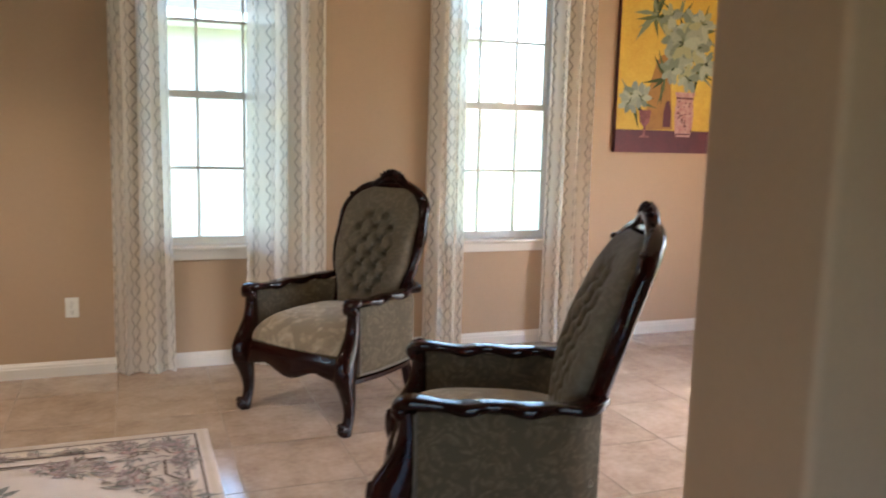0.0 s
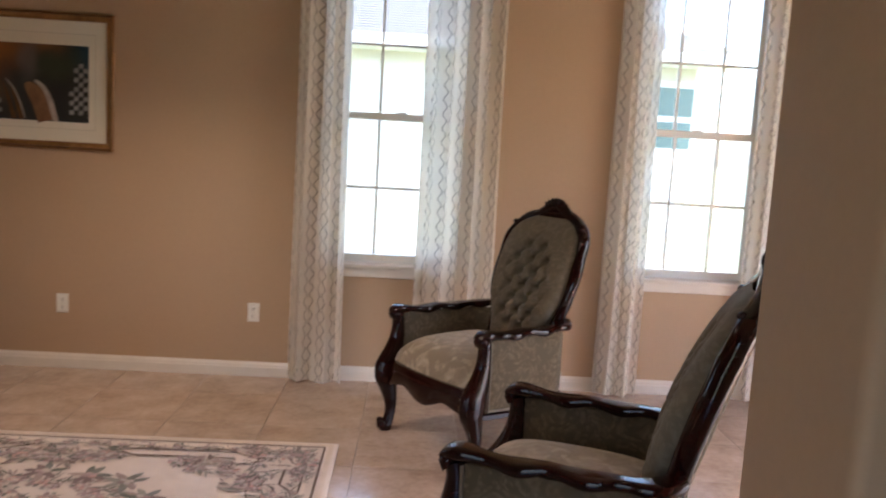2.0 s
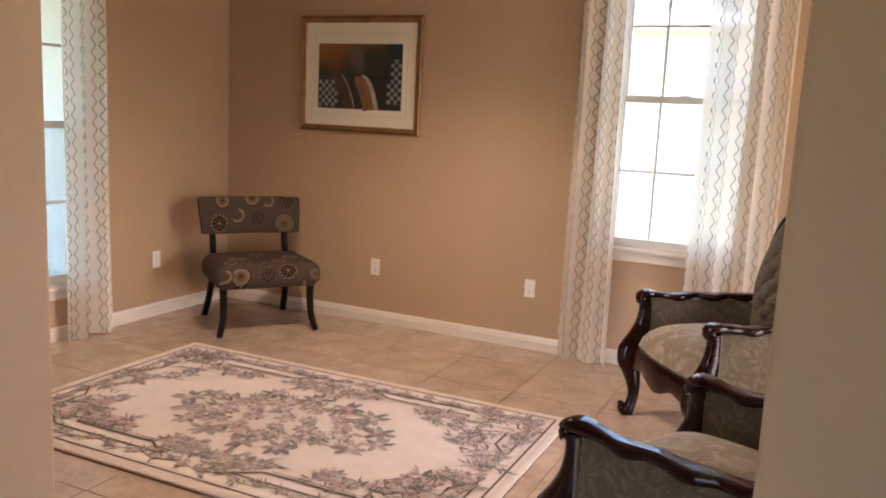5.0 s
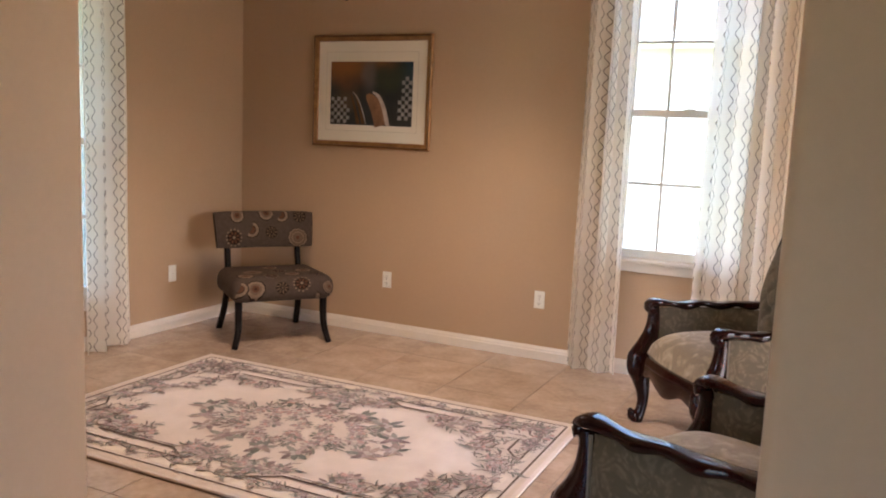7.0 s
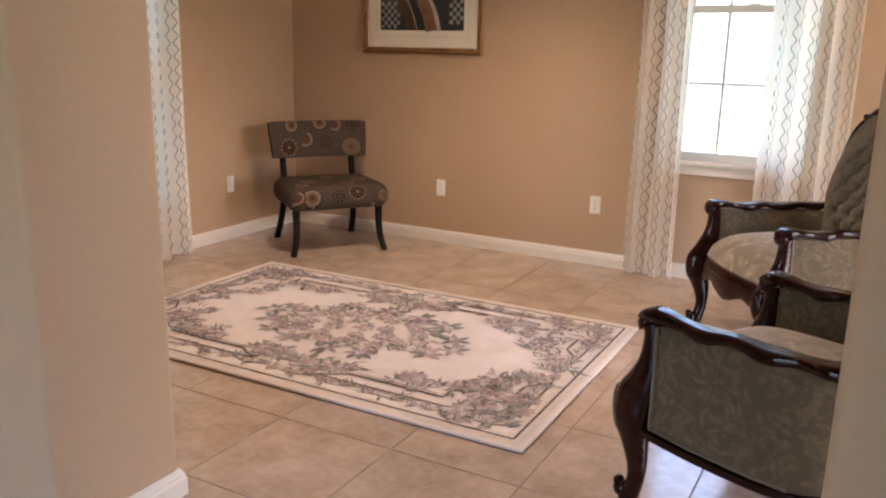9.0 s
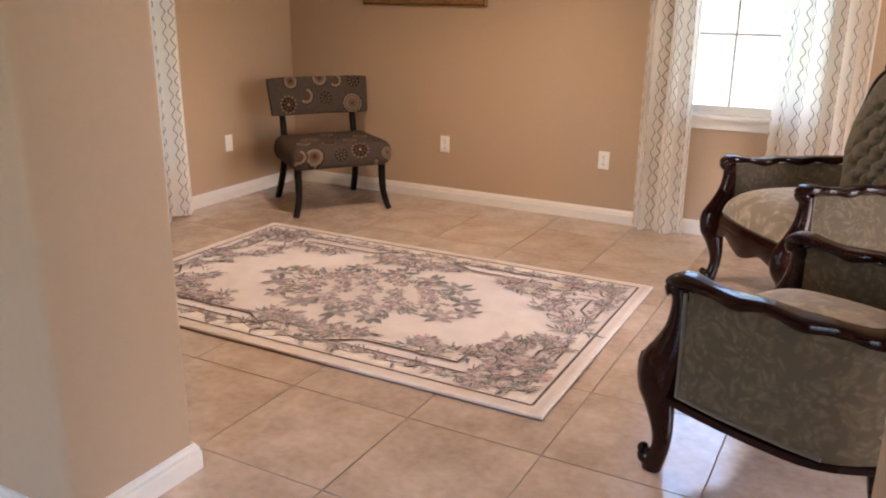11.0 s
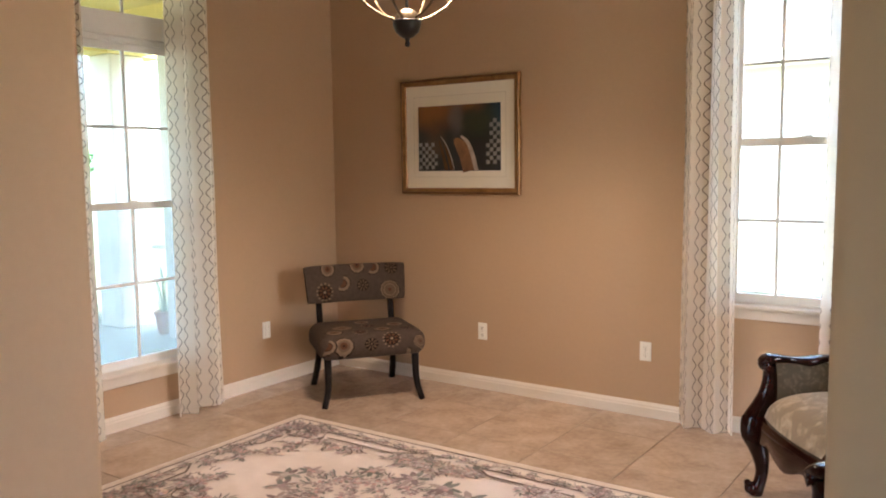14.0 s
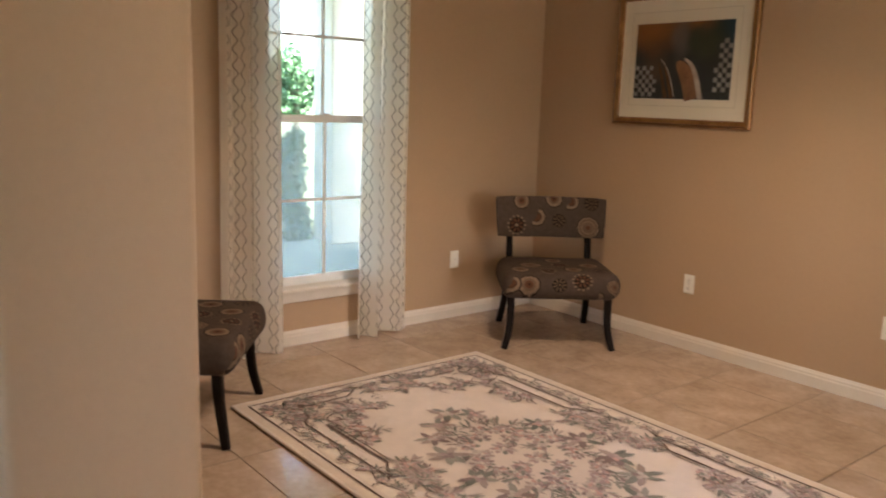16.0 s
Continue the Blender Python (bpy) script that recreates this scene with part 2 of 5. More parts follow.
def damask_material(name, ground, figure, low=0.68, sheen=0.2, scale=36.0):
    """Olive-taupe velvet with a figured leaf damask."""
    m = bpy.data.materials.new(name)
    nodes, links, bsdf = nodes_of(m)
    tc = nodes.new("ShaderNodeTexCoord")
    warp = add(nodes, "ShaderNodeTexNoise", Scale=7.0, Detail=3.0)
    links.new(tc.outputs["Object"], warp.inputs["Vector"])
    vm = nodes.new("ShaderNodeVectorMath")
    vm.operation = "MULTIPLY_ADD"
    links.new(warp.outputs["Color"], vm.inputs[0])
    vm.inputs[1].default_value = (0.24, 0.24, 0.24)
    links.new(tc.outputs["Object"], vm.inputs[2])
    leaf = add(nodes, "ShaderNodeTexVoronoi", Scale=scale, Randomness=1.0)
    leaf.feature = "SMOOTH_F1"
    links.new(vm.outputs[0], leaf.inputs["Vector"])
    vein = add(nodes, "ShaderNodeTexNoise", Scale=scale * 2.2, Detail=6.0)
    links.new(vm.outputs[0], vein.inputs["Vector"])
    t = math_node(nodes, links, "MULTIPLY", vein.outputs[0], 0.55)
    t = math_node(nodes, links, "ADD", t, leaf.outputs["Distance"])
    r = ramp(nodes, [(0.40, figure), (0.62, ground), (0.78, tuple(low * g for g in ground))])
    links.new(t, r.inputs[0])
    links.new(r.outputs[0], bsdf.inputs["Base Color"])
    bsdf.inputs["Roughness"].default_value = 0.8
    bsdf.inputs["Sheen Weight"].default_value = sheen
    bsdf.inputs["Sheen Tint"].default_value = (1.0, 0.90, 0.78, 1)
    bsdf.inputs["Specular IOR Level"].default_value = 0.25
    bsdf.inputs["Sheen Roughness"].default_value = 0.4
    n3 = add(nodes, "ShaderNodeTexNoise", Scale=350.0, Detail=2.0)
    links.new(tc.outputs["Object"], n3.inputs["Vector"])
    b = add(nodes, "ShaderNodeBump", Strength=0.35, Distance=0.002)
    links.new(n3.outputs[0], b.inputs["Height"])
    links.new(b.outputs[0], bsdf.inputs["Normal"])
    return m


def island_material(name, colours, rough=0.95):
    """Wool tufts: each motif takes one of the colours by chance."""
    m = bpy.data.materials.new(name)
    nodes, links, bsdf = nodes_of(m)
    geo = nodes.new("ShaderNodeNewGeometry")
    k = len(colours)
    r = ramp(nodes, [(i / k, c) for i, c in enumerate(colours)], "CONSTANT")
    links.new(geo.outputs["Random Per Island"], r.inputs[0])
    tc = nodes.new("ShaderNodeTexCoord")
    n = add(nodes, "ShaderNodeTexNoise", Scale=90.0, Detail=3.0)
    links.new(tc.outputs["Object"], n.inputs["Vector"])
    hsv = nodes.new("ShaderNodeHueSaturation")
    links.new(math_node(nodes, links, "ADD", math_node(nodes, links, "MULTIPLY", n.outputs[0], 0.6), 0.7), hsv.inputs["Value"])
    links.new(r.outputs[0], hsv.inputs["Color"])
    links.new(hsv.outputs[0], bsdf.inputs["Base Color"])
    bsdf.inputs["Roughness"].default_value = rough
    bsdf.inputs["Specular IOR Level"].default_value = 0.12
    return m


def abstract_material():
    """A printed abstract: blurred rust above, teal at the upper side, near black below, with pale smoke between."""
    m = bpy.data.materials.new("abstract_print")
    nodes, links, bsdf = nodes_of(m)
    tc = nodes.new("ShaderNodeTexCoord")
    warp = add(nodes, "ShaderNodeTexNoise", Scale=6.0, Detail=4.0)
    links.new(tc.outputs["Object"], warp.inputs["Vector"])
    vm = nodes.new("ShaderNodeVectorMath")
    vm.operation = "MULTIPLY_ADD"
    links.new(warp.outputs["Color"], vm.inputs[0])
    vm.inputs[1].default_value = (0.12, 0.0, 0.12)
    links.new(tc.outputs["Object"], vm.inputs[2])
    col = None
    for x, z, rx, rz, c, amount in ((-0.22, 0.22, 0.34, 0.26, (0.23, 0.085, 0.018), 1.0), (0.10, 0.26, 0.20, 0.14, (0.26, 0.105, 0.03), 0.9),
                                    (0.40, 0.20, 0.24, 0.26, (0.008, 0.045, 0.075), 1.0), (0.16, 0.10, 0.22, 0.16, (0.035, 0.045, 0.022), 0.8),
                                    (-0.02, 0.12, 0.10, 0.20, (0.15, 0.13, 0.12), 0.55), (-0.20, -0.06, 0.16, 0.12, (0.12, 0.07, 0.03), 0.5)):
        p = nodes.new("ShaderNodeVectorMath")
        p.operation = "MULTIPLY_ADD"
        links.new(vm.outputs[0], p.inputs[0])
        p.inputs[1].default_value = (1 / rx, 0, 1 / rz)
        p.inputs[2].default_value = (-(x + 0.06) / rx, 0, -(z + 0.06) / rz)
        ln = nodes.new("ShaderNodeVectorMath")
        ln.operation = "LENGTH"
        links.new(p.outputs[0], ln.inputs[0])
        fall = ramp(nodes, [(0.15, (amount, amount, amount)), (1.0, (0, 0, 0))], "EASE")
        links.new(ln.outputs["Value"], fall.inputs[0])
        mix = nodes.new("ShaderNodeMix")
        mix.data_type = "RGBA"
        links.new(fall.outputs[0], mix.inputs["Factor"])
        if col is None:
            mix.inputs["A"].default_value = (0.017, 0.018, 0.019, 1)
        else:
            links.new(col, mix.inputs["A"])
        mix.inputs["B"].default_value = (*c, 1)
        col = mix.outputs["Result"]
    links.new(col, bsdf.inputs["Base Color"])
    bsdf.inputs["Roughness"].default_value = 0.35
    return m


M_WALL = mat("tan_wall_paint", (0.455, 0.313, 0.195), (0.42, 0.288, 0.179), 0.62, 0.8, 40, bump=0.12, bump_scale=160)
M_CEIL = mat("ceiling_paint", (0.60, 0.55, 0.47), (0.56, 0.51, 0.44), 0.8, 1.2, 60, bump=0.3, bump_scale=90)
M_TRIM = mat("white_trim_paint", (0.72, 0.655, 0.575), (0.65, 0.59, 0.515), 0.38, 3, 90)
M_VINYL = mat("white_vinyl", (0.78, 0.79, 0.78), (0.72, 0.73, 0.72), 0.4, 5, 90)
M_TILE = mat("beige_floor_tile", (0.53, 0.403, 0.314), (0.33, 0.237, 0.174), 0.15, 5.0, 34, bump=0.12, bump_scale=30, random_obj=0.09, spec=0.9)
M_GROUT = mat("floor_grout", (0.385, 0.30, 0.23), None, 0.9, 12, 200)
M_WOOD = mat("dark_mahogany", (0.020, 0.0040, 0.0030), (0.009, 0.0021, 0.0017), 0.10, 14, 160, coat=0.10, spec=0.20)
M_EBONY = mat("dark_chair_leg_wood", (0.011, 0.007, 0.005), (0.006, 0.004, 0.003), 0.55, 20, 160, coat=0.0, spec=0.08)
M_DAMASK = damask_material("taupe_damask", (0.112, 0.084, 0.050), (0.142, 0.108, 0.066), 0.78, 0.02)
# the taupe damask again, paler and with sheen: daylight on the seat put into colour
M_SEAT = damask_material("daylit_seat_damask", (0.30, 0.240, 0.170), (0.405, 0.332, 0.245), 0.76, 0.6, 19.0)
M_VELVET = damask_material("taupe_velvet", (0.150, 0.123, 0.086), (0.172, 0.142, 0.102), 0.86, 0.10)
M_PIPING = mat("taupe_piping", (0.15, 0.125, 0.09), (0.10, 0.085, 0.06), 0.8, 60, 300, sheen=0.2)
M_MEDALLION = medallion_material()
M_CURTAIN = curtain_material()
M_GLASS = glass_material()
M_GOLD = mat("antique_gold_frame", (0.33, 0.17, 0.055), (0.17, 0.075, 0.022), 0.38, 18, 120, metal=0.35, bump=0.3, bump_scale=80)
M_GOLD_DARK = mat("dark_gold_frame_edge", (0.13, 0.06, 0.02), (0.07, 0.03, 0.01), 0.4, 18, 120, metal=0.3)
M_MATBOARD = mat("cream_mat_board", (0.74, 0.69, 0.58), (0.70, 0.65, 0.54), 0.9, 3, 200)
M_GROOVE = mat("mat_board_groove", (0.50, 0.45, 0.36), None, 0.9, 3, 200)
M_ABSTRACT = abstract_material()
M_PALE = mat("pale_paint_stroke", (0.55, 0.47, 0.40), (0.30, 0.24, 0.20), 0.5, 12, 90)
M_RUSTSTROKE = mat("rust_paint_stroke", (0.30, 0.15, 0.07), (0.14, 0.065, 0.03), 0.5, 9, 60)
M_CHECK = mat("grey_paint_check", (0.34, 0.33, 0.31), (0.16, 0.16, 0.16), 0.5, 14, 60)
M_OUTLET = mat("white_outlet_plastic", (0.80, 0.78, 0.72), (0.77, 0.75, 0.69), 0.32, 20, 100)
M_SLOT = mat("outlet_slot_dark", (0.06, 0.05, 0.045), None, 0.6)
M_RUG = mat("cream_wool", (0.71, 0.615, 0.56), (0.63, 0.54, 0.49), 0.95, 10, 260, bump=0.9, bump_scale=420, sheen=0.1, spec=0.05)
M_RUG_EDGE = mat("beige_rug_border", (0.68, 0.575, 0.495), (0.58, 0.49, 0.415), 0.95, 14, 260, bump=0.9, bump_scale=420, spec=0.05)
M_RUG_LINE = mat("brown_rug_line", (0.155, 0.112, 0.098), (0.11, 0.08, 0.07), 0.95, 30, 260, spec=0.05)
M_BACKING = mat("rug_backing_shade", (0.27, 0.205, 0.16), (0.20, 0.15, 0.12), 0.95, 30, 260, spec=0.05)
M_RUG_BAND = mat("rosy_cream_wool", (0.78, 0.69, 0.61), (0.69, 0.60, 0.53), 0.95, 22, 260, bump=0.9, bump_scale=420, spec=0.05)
M_LEAF = island_material("rug_leaf_wool", [(0.21, 0.21, 0.195), (0.40, 0.32, 0.30), (0.16, 0.165, 0.15), (0.30, 0.285, 0.26), (0.23, 0.175, 0.175), (0.34, 0.27, 0.255)])
M_PETAL = island_material("rug_petal_wool", [(0.42, 0.32, 0.31), (0.36, 0.27, 0.275), (0.52, 0.33, 0.30), (0.52, 0.45, 0.42), (0.27, 0.205, 0.21), (0.46, 0.40, 0.38)])
M_BLACK = mat("oiled_black_metal", (0.018, 0.016, 0.015), (0.010, 0.009, 0.009), 0.35, 10, 90, metal=0.6)
M_STRAP = mat("pale_bronze_strap", (0.15, 0.115, 0.075), (0.10, 0.075, 0.05), 0.35, 10, 150, metal=0.9)
M_BULB = bpy.data.materials.new("warm_bulb")
bulb_nodes, bulb_links, bulb_bsdf = nodes_of(M_BULB)
bulb_bsdf.inputs["Emission Color"].default_value = (1.0, 0.74, 0.46, 1)
bulb_bsdf.inputs["Emission Strength"].default_value = 0.5
M_STUCCO = mat("cream_stucco", (0.62, 0.60, 0.54), (0.58, 0.56, 0.50), 0.9, 2, 60, bump=0.4, bump_scale=60)
M_YELLOW = mat("yellow_porch_stucco", (0.72, 0.58, 0.22), (0.66, 0.52, 0.19), 0.9, 2, 60, bump=0.3, bump_scale=60)
M_SHINGLE = mat("grey_roof_shingle", (0.058, 0.058, 0.063), (0.042, 0.042, 0.046), 0.9, 5, 40, random_obj=0.2, bump=0.5, bump_scale=90)
M_FASCIA = mat("white_fascia", (0.80, 0.80, 0.78), None, 0.5, 3, 60)
M_TEAL = mat("far_window_glass", (0.11, 0.17, 0.165), (0.08, 0.13, 0.13), 0.15, 1, 10)
M_GRASS = mat("lawn_grass", (0.13, 0.145, 0.085), (0.085, 0.10, 0.055), 0.95, 3, 60, bump=1.0, bump_scale=60)
M_PORCH = mat("pale_porch_concrete", (0.36, 0.39, 0.33), (0.29, 0.32, 0.26), 0.9, 4, 60)
M_BUSH = island_material("shrub_leaf", [(0.085, 0.18, 0.10), (0.11, 0.22, 0.12), (0.07, 0.15, 0.085), (0.13, 0.24, 0.13)], 0.6)
M_CLAY = mat("terracotta_clay", (0.42, 0.17, 0.09), (0.34, 0.13, 0.07), 0.85, 8, 90)
M_BARK = mat("tree_bark", (0.13, 0.10, 0.075), (0.07, 0.055, 0.04), 0.95, 12, 60, bump=1.0, bump_scale=40)
M_PAINT_YELLOW = mat("canvas_yellow_paint", (0.66, 0.43, 0.05), (0.52, 0.29, 0.025), 0.6, 5, 60, bump=0.4, bump_scale=120)
M_PAINT_RED = mat("canvas_maroon_paint", (0.115, 0.016, 0.020), (0.07, 0.010, 0.014), 0.55, 8, 60)
M_PAINT_GREEN = island_material("canvas_foliage_paint", [(0.06, 0.075, 0.03), (0.035, 0.04, 0.02), (0.12, 0.13, 0.055), (0.20, 0.22, 0.13)], 0.6)
M_PAINT_WHITE = island_material("canvas_petal_paint", [(0.29, 0.31, 0.23), (0.36, 0.37, 0.27), (0.19, 0.215, 0.155), (0.34, 0.33, 0.18), (0.24, 0.265, 0.215)], 0.6)
M_PAINT_PINK = mat("canvas_vase_paint", (0.55, 0.33, 0.27), (0.34, 0.12, 0.10), 0.6, 24, 80)
M_PAINT_GLASS = mat("canvas_glass_paint", (0.30, 0.10, 0.08), (0.12, 0.02, 0.02), 0.6, 30, 80)
M_PAINT_OCHRE = mat("canvas_ochre_paint", (0.38, 0.18, 0.03), (0.28, 0.12, 0.02), 0.6, 8, 60)


# ---- helpers for meshes ----
def part(name, bm, material, parent, label="", smooth=False, m=None):
    me = bpy.data.meshes.new(name)
    bmesh.ops.recalc_face_normals(bm, faces=bm.faces)
    bm.to_mesh(me)
    bm.free()
    me.materials.append(material)
    if smooth:
        me.shade_smooth()
        me.set_sharp_from_angle(angle=radians(42))
    ob = new(name, me)
    ob.parent = parent
    if m is not None:
        ob.matrix_basis = m
    if label:
        ob["label"] = label
    return ob


def thing(name, label, category, m=None, group="", kind=""):
    ob = new(name)
    ob.empty_display_size = 0.1
    if m is not None:
        ob.matrix_basis = m
    return tagged(ob, label, category, group, kind)


def box(bm, x0, y0, z0, x1, y1, z1, bevel=0.0, seg=2, vertical=False):
    r = bmesh.ops.create_cube(bm, size=1.0, matrix=Matrix.LocRotScale(
        ((x0 + x1) / 2, (y0 + y1) / 2, (z0 + z1) / 2), None, (abs(x1 - x0), abs(y1 - y0), abs(z1 - z0))))
    if bevel:
        es = {e for v in r["verts"] for e in v.link_edges}
        if vertical:
            es = {e for e in es if abs(e.verts[0].co.z - e.verts[1].co.z) > 1e-4}
        bmesh.ops.bevel(bm, geom=list(es), offset=bevel, segments=seg, profile=0.5, affect="EDGES")
    return bm


def boxes(*rows, bevel=0.0):
    bm = bmesh.new()
    for r in rows:
        box(bm, *r, bevel=bevel)
    return bm


def sweep(bm, pts, radii, n=10, up=(0, 0, 1), power=2.0, cap=True):
    """A tube along points; radii are (across, along up) at each point; power over 2 squares the section."""
    pts = [Vector(p) for p in pts]
    if not isinstance(radii, list):
        radii = [radii] * len(pts)
    up = Vector(up)
    rings = []
    for i, p in enumerate(pts):
        d = (pts[min(i + 1, len(pts) - 1)] - pts[max(i - 1, 0)]).normalized()
        s = d.cross(up)
        if s.length < 1e-4:
            s = d.cross(Vector((0, 1, 0.01)))
        s.normalize()
        w = s.cross(d).normalized()
        a, b = radii[i]
        ring = []
        for k in range(n):
            t = 2 * math.pi * (k + 0.5) / n
            c, q = math.cos(t), math.sin(t)
            e = 2 / power
            ring.append(bm.verts.new(p + s * a * math.copysign(abs(c) ** e, c) + w * b * math.copysign(abs(q) ** e, q)))
        rings.append(ring)
    for r0, r1 in zip(rings, rings[1:]):
        for k in range(n):
            bm.faces.new((r0[k], r0[(k + 1) % n], r1[(k + 1) % n], r1[k]))
    if cap:
        bm.faces.new(rings[0][::-1])
        bm.faces.new(rings[-1])
    return bm


def smooth_path(pts, n=6):
    """Catmull-Rom through the points; works on tuples of any length."""
    out = []
    P = [np.array(p, float) for p in pts]
    for i in range(len(P) - 1):
        p0, p1, p2, p3 = P[max(i - 1, 0)], P[i], P[i + 1], P[min(i + 2, len(P) - 1)]
        for k in range(n):
            t = k / n
            out.append(0.5 * (2 * p1 + (p2 - p0) * t + (2 * p0 - 5 * p1 + 4 * p2 - p3) * t * t + (3 * p1 - p0 - 3 * p2 + p3) * t ** 3))
    out.append(P[-1])
    return out


def lathe(bm, profile, n=20, at=(0, 0, 0)):
    rings = []
    for r, z in profile:
        rings.append([bm.verts.new((at[0] + r * math.cos(2 * math.pi * k / n), at[1] + r * math.sin(2 * math.pi * k / n), at[2] + z)) for k in range(n)])
    for r0, r1 in zip(rings, rings[1:]):
        for k in range(n):
            bm.faces.new((r0[k], r0[(k + 1) % n], r1[(k + 1) % n], r1[k]))
    bm.faces.new(rings[0][::-1])
    bm.faces.new(rings[-1])
    return bm


def blob(bm, at, scale, rot=(0, 0, 0), n=8):
    bmesh.ops.create_uvsphere(bm, u_segments=n, v_segments=max(5, n - 2), radius=1.0,
                              matrix=Matrix.LocRotScale(at, Euler([radians(a) for a in rot]), scale))
    return bm


def ribbon(bm, pts, width, z, closed=False):
    """A flat band along points in the plane z."""
    P = [Vector((p[0], p[1])) for p in pts]
    n = len(P)
    left, right = [], []
    for i in range(n):
        a = P[(i - 1) % n] if closed or i else P[0]
        b = P[(i + 1) % n] if closed or i < n - 1 else P[-1]
        d = (b - a).normalized()
        q = Vector((-d.y, d.x)) * width / 2
        left.append(bm.verts.new((*(P[i] + q), z)))
        right.append(bm.verts.new((*(P[i] - q), z)))
    for i in range(n if closed else n - 1):
        j = (i + 1) % n
        bm.faces.new((left[i], left[j], right[j], right[i]))


# ---- the plan, in metres ----
NORTH, WEST, EAST, SOUTH = 5.05, -3.02, 4.7, -2.6
PIER_S, PIER_N, PIER_W, PIER_E = 1.05, 1.49, -0.635, 1.215
PIER_NE, PIER_SE = 1.53, 1.115
HIGH = 3.05
T = 0.16
WIN_N = (0.0, 0.84)
WIN_NE = (1.885, 2.725)
WIN_W = (2.875, 3.715)
N_BOTTOM, N_TOP = 0.75, 2.63
W_BOTTOM, W_TOP, W_TRANSOM = 0.34, 2.37, 2.90


def wall(name, axis, at, thick, a0, a1, holes, label):
    """A wall of height HIGH from a0 to a1, cut by holes (a, b, z0, z1); its inner face lies at 'at'."""
    bm = bmesh.new()
    cuts = sorted({a0, a1, *(h[0] for h in holes), *(h[1] for h in holes)})
    for c0, c1 in zip(cuts, cuts[1:]):
        hs = sorted([h for h in holes if h[0] <= c0 and h[1] >= c1], key=lambda h: h[2])
        z = -0.05
        for h in hs + [(0, 0, HIGH, HIGH)]:
            if h[2] > z:
                if axis == "y":
                    box(bm, c0, at, z, c1, at + thick, h[2])
                else:
                    box(bm, at, c0, z, at + thick, c1, h[2])
            z = h[3]
    bmesh.ops.remove_doubles(bm, verts=bm.verts, dist=1e-4)
    return tagged(part(name, bm, M_WALL, None), label, "wall", kind="structure")


wall("wall_north", "y", NORTH, T, WEST - T, EAST + T, [(*WIN_N, N_BOTTOM, N_TOP), (*WIN_NE, N_BOTTOM, N_TOP)],
     "tan painted wall with two white windows")
wall("wall_west", "x", WEST, -T, SOUTH - T, NORTH, [(*WIN_W, W_BOTTOM, W_TRANSOM)], "tan painted wall with a tall window")
wall("wall_east", "x", EAST, T, SOUTH - T, NORTH, [(1.62, 3.55, 0.0, 2.4)], "plain tan wall closing the room")
wall("wall_south", "y", SOUTH, -T, WEST, EAST, [(-1.3, 0.7, 0.0, 2.1)], "plain tan wall behind the hall")

bm = bmesh.new()
box(bm, WEST, PIER_S, -0.02, PIER_W, PIER_N, HIGH, bevel=0.022, seg=4, vertical=True)
tagged(part("wall_pier_west", bm, M_WALL, None, smooth=True), "tan painted wall end with a rounded corner", "wall", kind="structure")
bm = bmesh.new()
box(bm, PIER_E, PIER_SE, -0.02, EAST, PIER_NE, HIGH, bevel=0.026, seg=4, vertical=True)
tagged(part("wall_pier_east", bm, M_WALL, None, smooth=True), "tan painted wall end with a rounded corner", "wall", kind="structure")
bm = boxes((PIER_W - 0.03, PIER_SE + 0.003, 2.62, PIER_E + 0.03, PIER_N - 0.003, HIGH))
tagged(part("wall_header", bm, M_WALL, None), "tan painted header over the wide opening", "wall", kind="structure")
bm = boxes((WEST - T, SOUTH - T, HIGH, EAST + T, NORTH + T, HIGH + 0.2))
tagged(part("ceiling", bm, M_CEIL, None), "off-white painted ceiling", "ceiling", kind="structure")
floor = tagged(part("floor", boxes((WEST - T, SOUTH - T, -0.2, EAST + T, NORTH + T, -0.004)), M_GROUT, None),
               "beige ceramic tile floor with darker grout", "floor", kind="structure")


def skirting(name, pts):
    """A moulded white baseboard along the wall line; the room lies to the left of the way."""
    prof = [(0.0, 0.0), (0.017, 0.0), (0.017, 0.058), (0.013, 0.065), (0.012, 0.075), (0.006, 0.084), (0.004, 0.090), (0.0, 0.092)]
    bm = bmesh.new()
    P = [Vector(p) for p in pts]
    rings = []
    for i, p in enumerate(P):
        d0 = (P[i] - P[i - 1]).normalized() if i else (P[1] - P[0]).normalized()
        d1 = (P[i + 1] - P[i]).normalized() if i < len(P) - 1 else d0
        n0, n1 = Vector((-d0.y, d0.x)), Vector((-d1.y, d1.x))
        q = (n0 + n1) / (1 + n0.dot(n1))
        rings.append([bm.verts.new((*(p + q * a), z)) for a, z in prof])
    for r0, r1 in zip(rings, rings[1:]):
        for k in range(len(prof) - 1):
            bm.faces.new((r0[k], r1[k], r1[k + 1], r0[k + 1]))
    for r in (rings[0], rings[-1]):
        bm.faces.new(r)
    return tagged(part(name, bm, M_TRIM, None), "white moulded baseboard along the wall", "baseboard", kind="structure")


skirting("baseboard_room", [(EAST, NORTH), (WEST, NORTH), (WEST, PIER_N), (PIER_W, PIER_N), (PIER_W, PIER_S), (WEST, PIER_S)])
skirting("baseboard_east", [(EAST, PIER_SE), (PIER_E, PIER_SE), (PIER_E, PIER_NE), (EAST, PIER_NE)])


